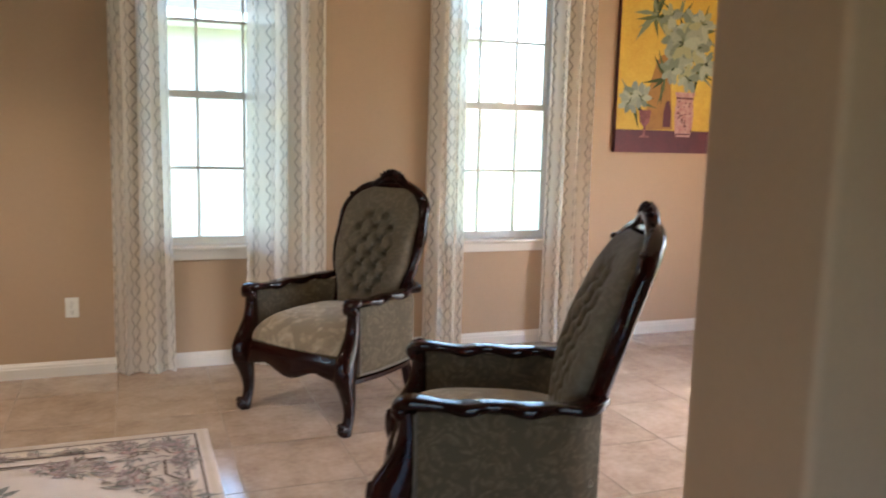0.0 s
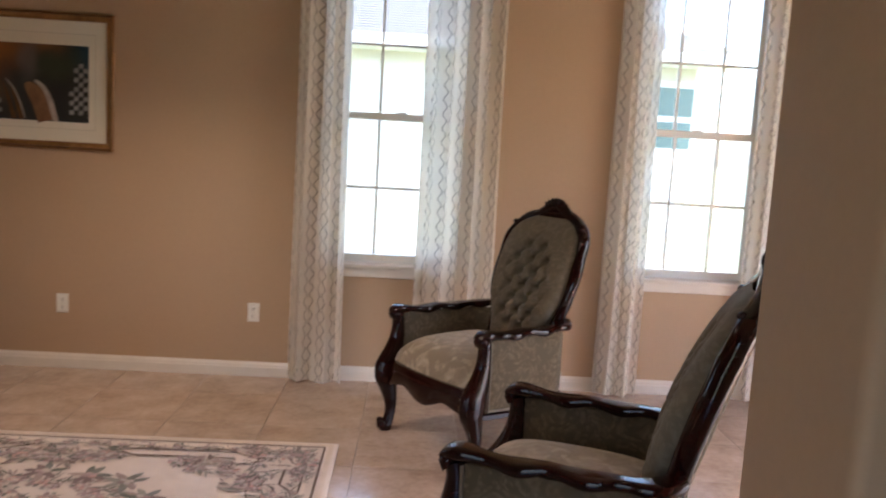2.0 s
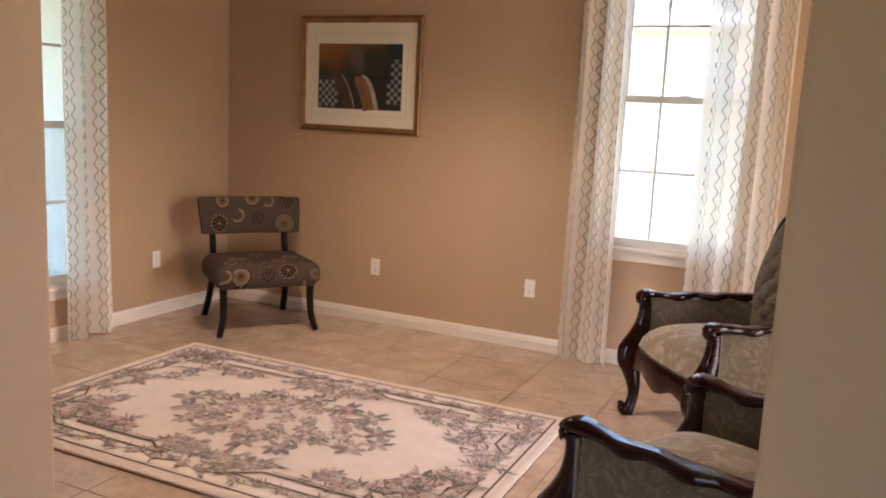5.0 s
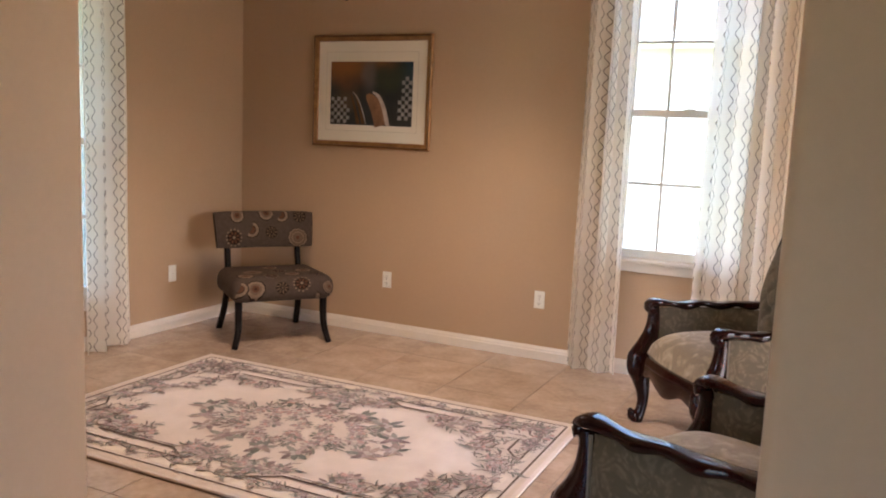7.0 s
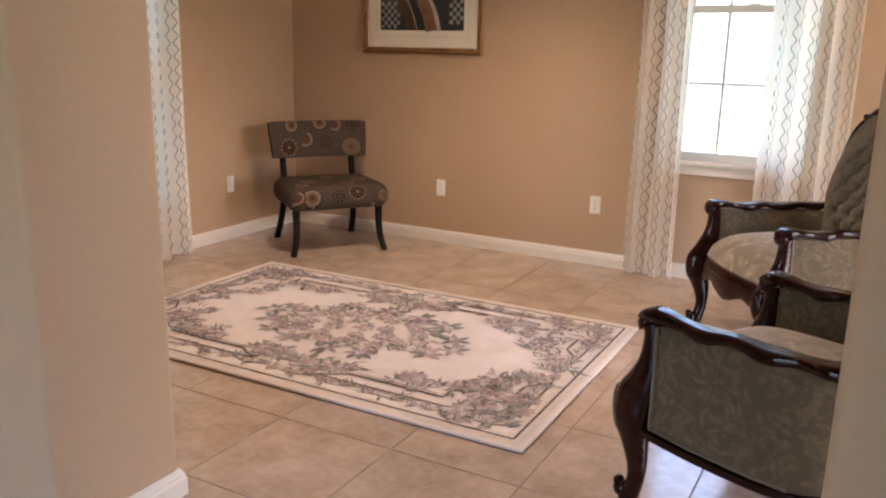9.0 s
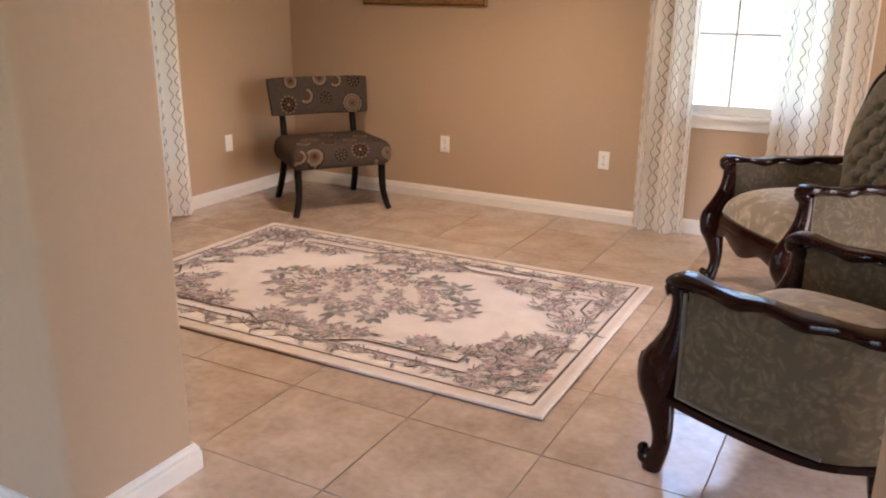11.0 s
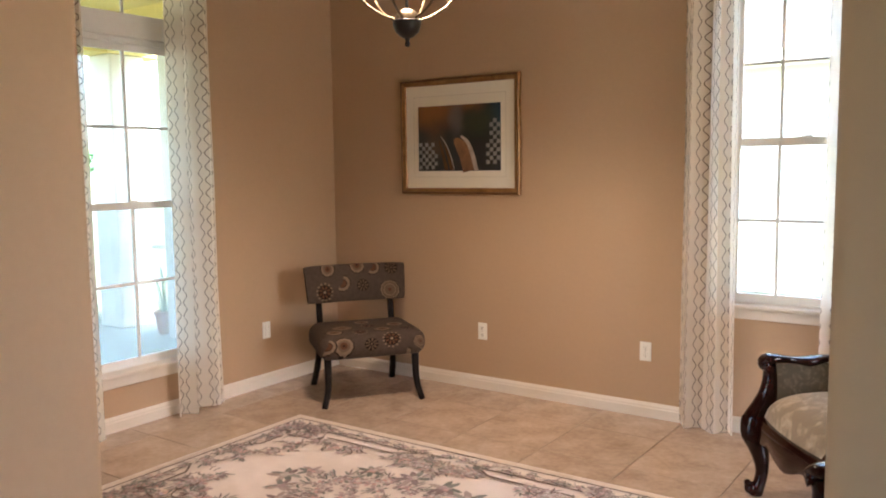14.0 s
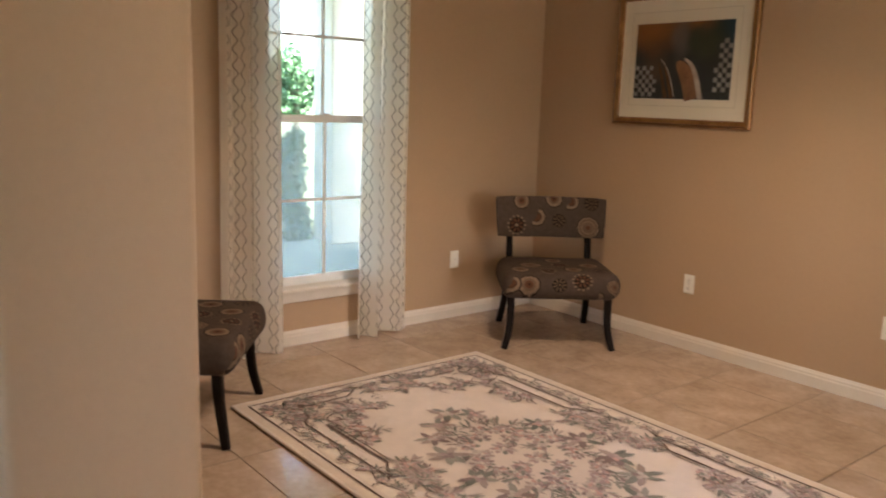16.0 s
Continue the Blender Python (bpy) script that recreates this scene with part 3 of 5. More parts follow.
# ---- windows ----
def window(name, m, width, z0, z1, sill_z, label, transom=None, columns=3, meeting=None):
    """Single-hung white window with muntins; local x along the wall, y outwards, wall's inner face at y = 0."""
    w = thing(name, label, "window", m, kind="structure")
    f = 0.035
    y0, y1 = 0.075, 0.125
    part("window_frame", boxes((0, y0 - 0.01, z0, f, y1 + 0.01, z1), (width - f, y0 - 0.01, z0, width, y1 + 0.01, z1),
                               (f, y0 - 0.01, z0, width - f, y1 + 0.01, z0 + 0.02), (f, y0 - 0.01, z1 - 0.03, width - f, y1 + 0.01, z1)), M_VINYL, w)
    zm = meeting or (z0 + z1) / 2
    for nm, a, b, yy in (("lower_sash", z0 + 0.02, zm + 0.02, y0), ("upper_sash", zm - 0.025, z1 - 0.03, y0 + 0.026)):
        s = part(nm, boxes((f, yy, a, f + 0.03, yy + 0.024, b), (width - f - 0.03, yy, a, width - f, yy + 0.024, b),
                           (f + 0.03, yy, a, width - f - 0.03, yy + 0.024, a + 0.042), (f + 0.03, yy, b - 0.042, width - f - 0.03, yy + 0.024, b)), M_VINYL, w)
        x0, x1, c, d = f + 0.03, width - f - 0.03, a + 0.042, b - 0.042
        for k in range(1, columns):
            x = width * k / columns
            part("muntin", boxes((x - 0.0085, yy + 0.003, c, x + 0.0085, yy + 0.021, d)), M_VINYL, s)
        part("muntin", boxes((x0, yy + 0.004, (c + d) / 2 - 0.0085, x1, yy + 0.020, (c + d) / 2 + 0.0085)), M_VINYL, s)
        g = part("pane", boxes((x0, yy + 0.011, c, x1, yy + 0.014, d)), M_GLASS, s)
        g.visible_shadow = False
    part("sash_lock", boxes((width / 2 - 0.03, y0 - 0.008, zm + 0.021, width / 2 + 0.03, y0 + 0.02, zm + 0.032), bevel=0.003), M_VINYL, w)
    if transom:
        part("transom_bar", boxes((0, 0.03, z1 + 0.001, width, 0.14, z1 + 0.14), bevel=0.004), M_VINYL, w)
        t0 = z1 + 0.14
        part("transom_frame", boxes((0, y0, t0, f, y1, transom), (width - f, y0, t0, width, y1, transom), (f, y0, transom - f, width - f, y1, transom)), M_VINYL, w)
        for k in range(1, columns):
            part("muntin", boxes((width * k / columns - 0.0085, y0 + 0.01, t0, width * k / columns + 0.0085, y0 + 0.02, transom - f)), M_VINYL, w)
        g = part("pane", boxes((f, y0 + 0.013, t0, width - f, y0 + 0.016, transom - f)), M_GLASS, w)
        g.visible_shadow = False
    # stool and apron
    bm = bmesh.new()
    box(bm, -0.05, -0.045, sill_z - 0.022, width + 0.05, 0.0, sill_z, bevel=0.006)
    box(bm, 0.003, -0.001, sill_z - 0.022, width - 0.003, 0.07, sill_z)
    part("window_sill", bm, M_TRIM, w)
    part("apron", boxes((-0.03, -0.016, sill_z - 0.085, width + 0.03, -0.001, sill_z - 0.022), bevel=0.003), M_TRIM, w)
    return w


def haze_veil_material():
    """Window haze as a thin grey veil: most of the view passes, the rest catches the daylight."""
    m = bpy.data.materials.new("haze_veil")
    nodes, links, bsdf = nodes_of(m)
    clear = nodes.new("ShaderNodeBsdfTransparent")
    dif = nodes.new("ShaderNodeBsdfDiffuse")
    dif.inputs[0].default_value = (0.42, 0.45, 0.44, 1)
    tra = nodes.new("ShaderNodeBsdfTranslucent")
    tra.inputs[0].default_value = (0.52, 0.58, 0.57, 1)
    both = nodes.new("ShaderNodeMixShader")
    both.inputs[0].default_value = 0.6
    links.new(dif.outputs[0], both.inputs[1])
    links.new(tra.outputs[0], both.inputs[2])
    ms = nodes.new("ShaderNodeMixShader")
    tc = nodes.new("ShaderNodeTexCoord")
    veil_mottle = add(nodes, "ShaderNodeTexNoise", Scale=5.0, Detail=4.0)
    links.new(tc.outputs["Object"], veil_mottle.inputs["Vector"])
    links.new(math_node(nodes, links, "ADD", math_node(nodes, links, "MULTIPLY", veil_mottle.outputs[0], 0.2), 0.24), ms.inputs[0])
    links.new(clear.outputs[0], ms.inputs[1])
    links.new(both.outputs[0], ms.inputs[2])
    links.new(ms.outputs[0], nodes["Material Output"].inputs["Surface"])
    nodes.remove(bsdf)
    return m


window("window_1", pose(WIN_N[0], NORTH, 0), 0.84, N_BOTTOM, N_TOP, 0.762, "white single-hung window with grid muntins and sill")
window("window_2", pose(WIN_NE[0], NORTH, 0), 0.84, N_BOTTOM, N_TOP, 0.762, "white single-hung window with grid muntins and sill")
w_tall = window("window_3", pose(WEST, WIN_W[0], 0, 0, 0, 90), 0.84, W_BOTTOM, W_TOP, 0.352, "tall white window with grid muntins, transom and low sill", W_TRANSOM, 2, 1.355)
# added sheet outside the lower sash that imitates the glare haze
mesh = part("sash_haze_veil", boxes((0.04, 0.137, W_BOTTOM + 0.02, 0.80, 0.139, 1.37)), haze_veil_material(), w_tall, "thin grey veil added for haze on the lower sash")
mesh.visible_shadow = False


# ---- curtains ----
def panel(name, parent, width, folds, seed, top=2.70, bottom=0.012):
    """A hanging cloth in soft uneven folds; the uv runs along the cloth in metres."""
    rnd = random.Random(seed)
    n, rows = int(folds * 22), 18
    ph = rnd.uniform(0, 6)
    bm = bmesh.new()
    uvl = bm.loops.layers.uv.new("UVMap")
    grid, us = [], []
    for j in range(rows + 1):
        v = j / rows
        z = bottom + (top - bottom) * v
        row, u, last, ur = [], 0.0, None, []
        for i in range(n + 1):
            s = i / n
            amp = 0.044 + 0.012 * math.sin(3.1 * s * folds / 2 + seed) + 0.008 * (1 - v) * math.sin(7 * s + seed)
            a = 2 * math.pi * folds * (s + 0.035 * math.sin(6.0 * s + seed)) + ph + 0.30 * math.sin(1.7 * v + seed + 4 * s)
            edge = min(1.0, s * 9, (1 - s) * 9)
            x = width * s + edge * (0.011 * math.sin(2 * a) + 0.010 * (1 - v) * math.sin(seed + 9 * s))
            x += 0.012 * (1 - v) ** 2 * (2 * s - 1)
            y = amp * math.sin(a) + 0.004 * math.sin(3 * a + seed) + 0.004 * math.sin(11 * v + 5 * s + seed)
            p = Vector((x, y, z + (0.006 * math.sin(a * 0.5) if j == 0 else 0)))
            if last is not None:
                u += (p - last).length
            last = p
            ur.append(u)
            row.append(bm.verts.new(p))
        grid.append(row)
        us.append(ur)
    for j in range(rows):
        for i in range(n):
            f = bm.faces.new((grid[j][i], grid[j][i + 1], grid[j + 1][i + 1], grid[j + 1][i]))
            for lp, (jj, ii) in zip(f.loops, ((j, i), (j, i + 1), (j + 1, i + 1), (j + 1, i))):
                lp[uvl].uv = (us[0][ii] + 0.04 * seed, grid[jj][ii].co.z)
    return part(name, bm, M_CURTAIN, parent, smooth=True)


def curtain(m, width, folds, seed):
    c = thing("curtain", "sheer white floor-length curtain with wavy taupe lines", "curtain", m, group="curtains at the windows")
    panel("cloth", c, width, folds, seed)
    # hem and heading tape
    part("heading", boxes((0.0, -0.034, 2.70, width, 0.034, 2.735), bevel=0.01), M_CURTAIN, c)
    return c


def rod(m, width):
    r = thing("curtain_rod", "slim dark metal curtain rod above a window", "curtain rod", m, group="curtain rods")
    bm = bmesh.new()
    sweep(bm, [(0, 0, 2.745), (width, 0, 2.745)], (0.011, 0.011))
    part("pole", bm, M_BLACK, r, smooth=True)
    for x in (0.0, width):
        bm = bmesh.new()
        blob(bm, (x, 0, 2.745), (0.022, 0.022, 0.022), n=12)
        part("finial", bm, M_BLACK, r, smooth=True)
    for x in (0.06, width - 0.06):
        part("bracket", boxes((x - 0.008, 0.0, 2.735, x + 0.008, 0.108, 2.75), bevel=0.002), M_BLACK, r)
    return r


YC = NORTH - 0.105
curtain(pose(-0.215, YC, 0), 0.32, 2.6, 1)
curtain(pose(0.555, YC, 0), 0.47, 2.8, 2)
curtain(pose(1.735, YC, 0), 0.25, 2.2, 3)
curtain(pose(2.62, YC, 0), 0.32, 2.4, 4)
XC = WEST + 0.105
curtain(pose(XC, 2.55, 0, 0, 0, 90), 0.365, 2.6, 5)
curtain(pose(XC, 3.42, 0, 0, 0, 90), 0.38, 2.7, 6)
rod(pose(-0.28, YC, 0), 1.38)
rod(pose(1.55, YC, 0), 1.48)
rod(pose(XC, 2.5, 0, 0, 0, 90), 1.46)


# ---- outside ----
tagged(part("ground", boxes((-300, -300, -0.5, 300, 300, -0.16)), M_GRASS, None), "green lawn around the house", "ground", kind="structure")


def neighbour_house():
    h = thing("neighbour_house", "cream stucco house with grey shingled hip roof", "house", pose(0, 0, -0.16))
    x0, x1, y0, y1, eave = -12.0, 4.45, 11.6, 22.0, 2.98
    part("wall", boxes((x0, y0, 0, x1, y1, eave)), M_STUCCO, h)
    o = 0.5
    a, b, c, d = x0 - o, x1 + o, y0 - o, y1 + o
    part("soffit", boxes((a, c, eave, b, d, eave + 0.05)), M_FASCIA, h)
    part("fascia", boxes((a - 0.02, c - 0.03, eave + 0.01, b + 0.02, c, eave + 0.17), (b, c, eave + 0.01, b + 0.03, d, eave + 0.17)), M_FASCIA, h)
    bm = bmesh.new()
    rise, run = 0.5, (d - c) / 2
    zt = eave + 0.16
    v = [bm.verts.new(p) for p in ((a, c, zt), (b, c, zt), (b, d, zt), (a, d, zt), (a + run, c + run, zt + run * rise), (b - run, c + run, zt + run * rise))]
    for f in ((0, 1, 5, 4), (1, 2, 5), (2, 3, 4, 5), (3, 0, 4), (3, 2, 1, 0)):
        bm.faces.new([v[i] for i in f])
    roof = part("roof", bm, M_SHINGLE, h)
    # courses of shingles on the slope that faces the room
    bm = bmesh.new()
    n = 58
    for k in range(n):
        s0, s1 = k / n * run, (k + 1) / n * run + 0.02
        za, zb = zt + s0 * rise, zt + s1 * rise
        q = [bm.verts.new(p) for p in ((a + s0, c + s0, za + 0.011), (b - s0, c + s0, za + 0.011), (b - s1, c + s1, zb + 0.005), (a + s1, c + s1, zb + 0.005),
                                       (a + s0, c + s0, za + 0.001), (b - s0, c + s0, za + 0.001))]
        bm.faces.new((q[0], q[1], q[2], q[3]))
        bm.faces.new((q[4], q[5], q[1], q[0]))
    part("shingle_courses", bm, M_SHINGLE, roof)
    for x in (3.80, -4.0):
        w = part("window", boxes((x - 0.08, y0 - 0.04, 1.1, x + 0.70, y0 - 0.001, 2.78)), M_FASCIA, h)
        part("pane", boxes((x, y0 - 0.05, 1.85, x + 0.62, y0 - 0.041, 2.22), (x, y0 - 0.05, 2.30, x + 0.62, y0 - 0.041, 2.7)), M_TEAL, w)


neighbour_house()


def shrub(m, sx, sy, sz, seed, name="shrub", label="dense dark green shrub beside the porch", trunk=0.0):
    rnd = random.Random(seed)
    t = thing(name, label, "shrub" if name == "shrub" else "tree", m)
    if trunk:
        bm = bmesh.new()
        sweep(bm, smooth_path([(0, 0, 0), (0.04, 0.02, trunk * 0.5), (0.0, 0.05, trunk), (0.05, 0.0, trunk + sz * 0.5)]), (0.07, 0.07))
        for k in range(5):
            a = k * 1.3
            sweep(bm, [(0, 0, trunk), (0.4 * sx * math.cos(a), 0.4 * sy * math.sin(a), trunk + 0.35 * sz)], [(0.04, 0.04), (0.015, 0.015)])
        part("trunk", bm, M_BARK, t, smooth=True)
    verts, faces = [], []
    clumps = [(rnd.uniform(-0.7, 0.7), rnd.uniform(-0.7, 0.7), rnd.uniform(0.12, 0.9), rnd.uniform(0.25, 0.45)) for _ in range(16)]
    for _ in range(2600):
        cx, cy, cz, cr = rnd.choice(clumps)
        d = Vector((rnd.gauss(0, 1), rnd.gauss(0, 1), rnd.gauss(0, 1))).normalized() * cr * rnd.uniform(0.6, 1.05)
        p = Vector(((cx + d.x) * sx, (cy + d.y) * sy, trunk + max(0.02, cz + d.z * 0.6) * sz))
        e = Euler((rnd.uniform(0, 6.3), rnd.uniform(0, 6.3), rnd.uniform(0, 6.3))).to_matrix()
        L, W = rnd.uniform(0.06, 0.11), rnd.uniform(0.025, 0.04)
        i = len(verts)
        for q in ((0, 0, 0), (W, L * 0.5, 0.008), (0, L, 0), (-W, L * 0.5, 0.008)):
            verts.append(p + e @ Vector(q))
        faces.append((i, i + 1, i + 2, i + 3))
    me = bpy.data.meshes.new("leaves")
    me.from_pydata(verts, [], faces)
    me.materials.append(M_BUSH)
    ob = new("leaves", me)
    ob.parent = t


porch = thing("porch", "yellow stucco porch with pale column and beam", "porch", pose(0, 0, -0.16))
part("slab", boxes((-6.6, 0.5, 0, -3.25, 5.9, 0.08)), M_PORCH, porch)
part("beam", boxes((-6.6, 0.5, 2.92, -6.2, 5.9, 3.3), (-6.2, 5.2, 2.92, -3.25, 5.6, 3.3)), M_YELLOW, porch)
part("porch_ceiling", boxes((-6.6, 0.5, 3.3, -3.25, 5.6, 3.4)), M_YELLOW, porch)
bm = bmesh.new()
box(bm, -6.58, 5.22, 0.08, -6.2, 5.62, 2.92, bevel=0.02)
part("column", bm, M_STUCCO, porch)
bm = bmesh.new()
box(bm, -5.4, 5.2, 0.08, -3.25, 5.55, 2.92)
part("side_wall", bm, M_STUCCO, porch)
shrub(pose(-7.15, 5.10, -0.16), 0.36, 0.34, 1.30, 5)
shrub(pose(-7.3, 4.5, -0.16), 0.45, 0.42, 1.15, 6)
shrub(pose(-9.5, 6.55, -0.16), 0.55, 0.42, 1.0, 7, "tree", "green leafy garden tree beyond the porch", 1.3)



def potted_plant(m):
    """A flared clay pot with long arching blades."""
    p = thing("potted_plant", "terracotta pot with long arching green blades on the porch", "plant", m)
    bm = bmesh.new()
    lathe(bm, [(0.075, 0.0), (0.105, 0.19), (0.118, 0.195), (0.120, 0.235), (0.106, 0.237), (0.098, 0.19), (0.01, 0.188)], 20)
    part("pot", bm, M_CLAY, p, "terracotta clay pot", smooth=True)
    rnd = random.Random(3)
    for k in range(13):
        a = k * 2.4 + rnd.uniform(-0.3, 0.3)
        reach, high = rnd.uniform(0.18, 0.42), rnd.uniform(0.30, 0.55)
        bm = bmesh.new()
        pts = smooth_path([(0.03 * math.cos(a), 0.03 * math.sin(a), 0.18), (0.35 * reach * math.cos(a), 0.35 * reach * math.sin(a), 0.19 + 0.75 * high),
                           (0.7 * reach * math.cos(a), 0.7 * reach * math.sin(a), 0.19 + high), (reach * math.cos(a), reach * math.sin(a), 0.19 + 0.75 * high)], 4)
        sweep(bm, pts, [(0.012 * (1 - 0.9 * i / len(pts)), 0.002) for i in range(len(pts))], n=6)
        part("blade", bm, M_BUSH, p, smooth=True)


potted_plant(pose(-5.62, 5.33, -0.08))


# ---- rug ----
def rug():
    hx, hy, h = 1.245, 0.785, 0.018
    r = thing("rug", "cream wool rug with floral sprays and brown border lines", "rug", pose(-1.03, 3.085, 0.0, 0, 0, 0.3))
    bm = bmesh.new()
    box(bm, -hx, -hy, 0.004, hx, hy, h, bevel=0.0065, seg=3)
    part("rug_body", bm, M_RUG, r)
    # backing set in a little; its dark brown doubles as shadow under the rug's edge
    part("backing", boxes((-hx + 0.003, -hy + 0.003, 0.0005, hx - 0.003, hy - 0.003, 0.0055)), M_BACKING, r, "brown woven backing, set in as the shadow gap under the edge")
    bm = bmesh.new()
    ribbon(bm, [(-hx + 0.034, -hy + 0.034), (hx - 0.034, -hy + 0.034), (hx - 0.034, hy - 0.034), (-hx + 0.034, hy - 0.034)], 0.044, h + 0.0012, True)
    part("edge_band", bm, M_RUG_EDGE, r, "beige outer edge band")
    bm = bmesh.new()
    e = 0.118
    ribbon(bm, [(-hx + e, -hy + e), (hx - e, -hy + e), (hx - e, hy - e), (-hx + e, hy - e)], 0.092 * 0.7071, h + 0.0009, True)
    part("border_band", bm, M_RUG_BAND, r, "rosy cream border band")

    def rect(e, w):
        x, y = hx - e, hy - e
        for a, b in (((-x, -y), (x, -y)), ((x, -y), (x, y)), ((x, y), (-x, y)), ((-x, y), (-x, -y))):
            bm = bmesh.new()
            ribbon(bm, [a, b], w, h + 0.0018)
            part("border_line", bm, M_RUG_LINE, r)

    rect(0.064, 0.011)

    # inner border: straight runs that break at corners and at the middle of each side, ending in small scrolls

    def both(pts, w):
        for sx in (-1, 1):
            for sy in (-1, 1):
                bm = bmesh.new()
                ribbon(bm, [(sx * p[0], sy * p[1]) for p in pts], w, h + 0.0045)
                part("scroll_line", bm, M_RUG_LINE, r)

    ya, yb, xa, xb = hy - 0.178, hy - 0.252, hx - 0.125, hx - 0.215
    both([(0.83, ya), (0.20, ya), (0.165, ya + 0.012)], 0.010)
    both([(0.78, yb), (0.305, yb), (0.24, ya - 0.03), (0.185, ya - 0.006)], 0.013)
    both([(0.74, yb - 0.022), (0.33, yb - 0.022)], 0.005)
    both(smooth_path([(0.83, ya), (0.87, ya - 0.015), (0.90, ya - 0.05), (0.96, ya - 0.06)], 4), 0.010)
    both([(xa, 0.45), (xa, 0.185), (xa - 0.012, 0.155)], 0.010)
    both([(xb, 0.42), (xb, 0.262), (xb + 0.05, 0.20), (xa - 0.008, 0.172)], 0.013)
    both(smooth_path([(xa, 0.45), (xa - 0.02, 0.49), (xa - 0.06, 0.50), (xa - 0.08, 0.54)], 4), 0.010)

    rnd = random.Random(11)
    leaves, petals = ([], []), ([], [])

    def leaf(store, x, y, a, L, W, z):
        vs, fs = store
        i = len(vs)
        c, s = math.cos(a), math.sin(a)
        bend = rnd.uniform(-0.38, 0.38) * L
        for u, v in ((0, 0), (0.3, -0.5), (0.72, -0.46), (1, 0), (0.72, 0.46), (0.3, 0.5)):
            px, py = u * L, v * W + bend * u * u
            vs.append((x + px * c - py * s, y + px * s + py * c, z))
        fs.append((i, i + 1, i + 2, i + 3, i + 4, i + 5))

    count = [0]

    def level():
        count[0] += 1
        return h + 0.0024 + 0.0000008 * count[0]

    def flower(x, y, size):
        for ring, k in ((1.0, 9), (0.68, 7), (0.36, 5)):
            a0 = rnd.uniform(0, 6.3)
            for i in range(k):
                a = a0 + 2 * math.pi * i / k + rnd.uniform(-0.2, 0.2)
                q = size * ring * 0.35
                leaf(petals if ring < 1 else rnd.choice((petals, leaves)), x + q * math.cos(a), y + q * math.sin(a), a, size * ring * 0.65, size * 0.36, level())

    def spray(x, y, a, size, n=7):
        for i in range(n):
            t = i / n
            b = a + rnd.uniform(-1.15, 1.15) * (1 - 0.5 * t)
            q = size * t * 0.55
            leaf(leaves, x + q * math.cos(a), y + q * math.sin(a), b, size * rnd.uniform(0.40, 0.70), size * rnd.uniform(0.08, 0.14), level())

    def star(x, y, size):
        a0 = rnd.uniform(0, 6.3)
        for i in range(7):
            leaf(leaves, x, y, a0 + i * 0.9 + rnd.uniform(-0.15, 0.15), size * rnd.uniform(0.8, 1.05), size * 0.34, level())
        for i in range(4):
            leaf(petals, x, y, a0 + i * 1.57, size * 0.35, size * 0.25, level())

    # middle bouquet: an oval wreath with an open heart and sprays at both ends
    for i in range(46):
        a = 2 * math.pi * i / 46
        q = rnd.uniform(0.78, 1.08)
        x, y = 0.385 * q * math.cos(a), 0.23 * q * math.sin(a)
        spray(x, y, a + rnd.uniform(-0.9, 0.9), 0.115, 5)
        if i % 2:
            flower(x * 0.9, y * 0.9, rnd.uniform(0.045, 0.065))
    for x, y in ((0.02, 0.01), (0.13, 0.05), (-0.13, -0.04), (0.04, -0.10), (-0.06, 0.10), (0.18, -0.05), (-0.19, 0.05)):
        flower(x, y, rnd.uniform(0.05, 0.07))
        spray(x, y, rnd.uniform(0, 6.3), 0.10, 4)
    for x, y in ((0.47, 0.08), (0.53, -0.03), (0.45, -0.13), (-0.47, 0.10), (-0.54, 0.0), (-0.46, -0.11), (0.20, 0.27), (-0.22, 0.26), (0.19, -0.28), (-0.20, -0.27), (0.0, 0.29), (0.02, -0.30), (0.36, 0.22), (-0.36, -0.22)):
        star(x * 1.06, y * 1.06, rnd.uniform(0.085, 0.11))

    def fringe(x, y):
        """How far in from the edge a point lies."""
        return min(hx - abs(x), hy - abs(y))

    # flowering corners and side pieces, thinning towards the open field
    for sx in (-1, 1):
        for sy in (-1, 1):
            for k in range(175):
                x, y = rnd.uniform(0.52, 1.17), rnd.uniform(0.16, 0.70)
                f = fringe(x, y)
                far = math.hypot(hx - x, hy - y)
                if not (0.285 if far > 0.44 else 0.12) < f < 0.50 - 0.24 * max(0, far - 0.35) or far > 0.92 or rnd.random() < 0.25:
                    continue
                if rnd.random() < 0.42:
                    flower(sx * x, sy * y, rnd.uniform(0.045, 0.075))
                spray(sx * x, sy * y, rnd.uniform(0, 6.3), rnd.uniform(0.075, 0.118), 4)
        for k in range(36):
            x = rnd.uniform(-0.27, 0.27)
            y = hy - rnd.uniform(0.16 + 0.4 * abs(x), 0.36 - 0.12 * abs(x))
            if rnd.random() < 0.4:
                flower(x, sx * y, rnd.uniform(0.04, 0.065))
            spray(x, sx * y, rnd.uniform(0, 6.3), rnd.uniform(0.09, 0.13), 5)
        for k in range(18):
            y = rnd.uniform(-0.2, 0.2)
            x = hx - rnd.uniform(0.12 + 0.35 * abs(y), 0.30 - 0.2 * abs(y))
            if rnd.random() < 0.4:
                flower(sx * x, y, rnd.uniform(0.03, 0.05))
            spray(sx * x, y, rnd.uniform(0, 6.3), rnd.uniform(0.09, 0.125), 5)
    # fine brown tendrils among the flowers
    bm = bmesh.new()
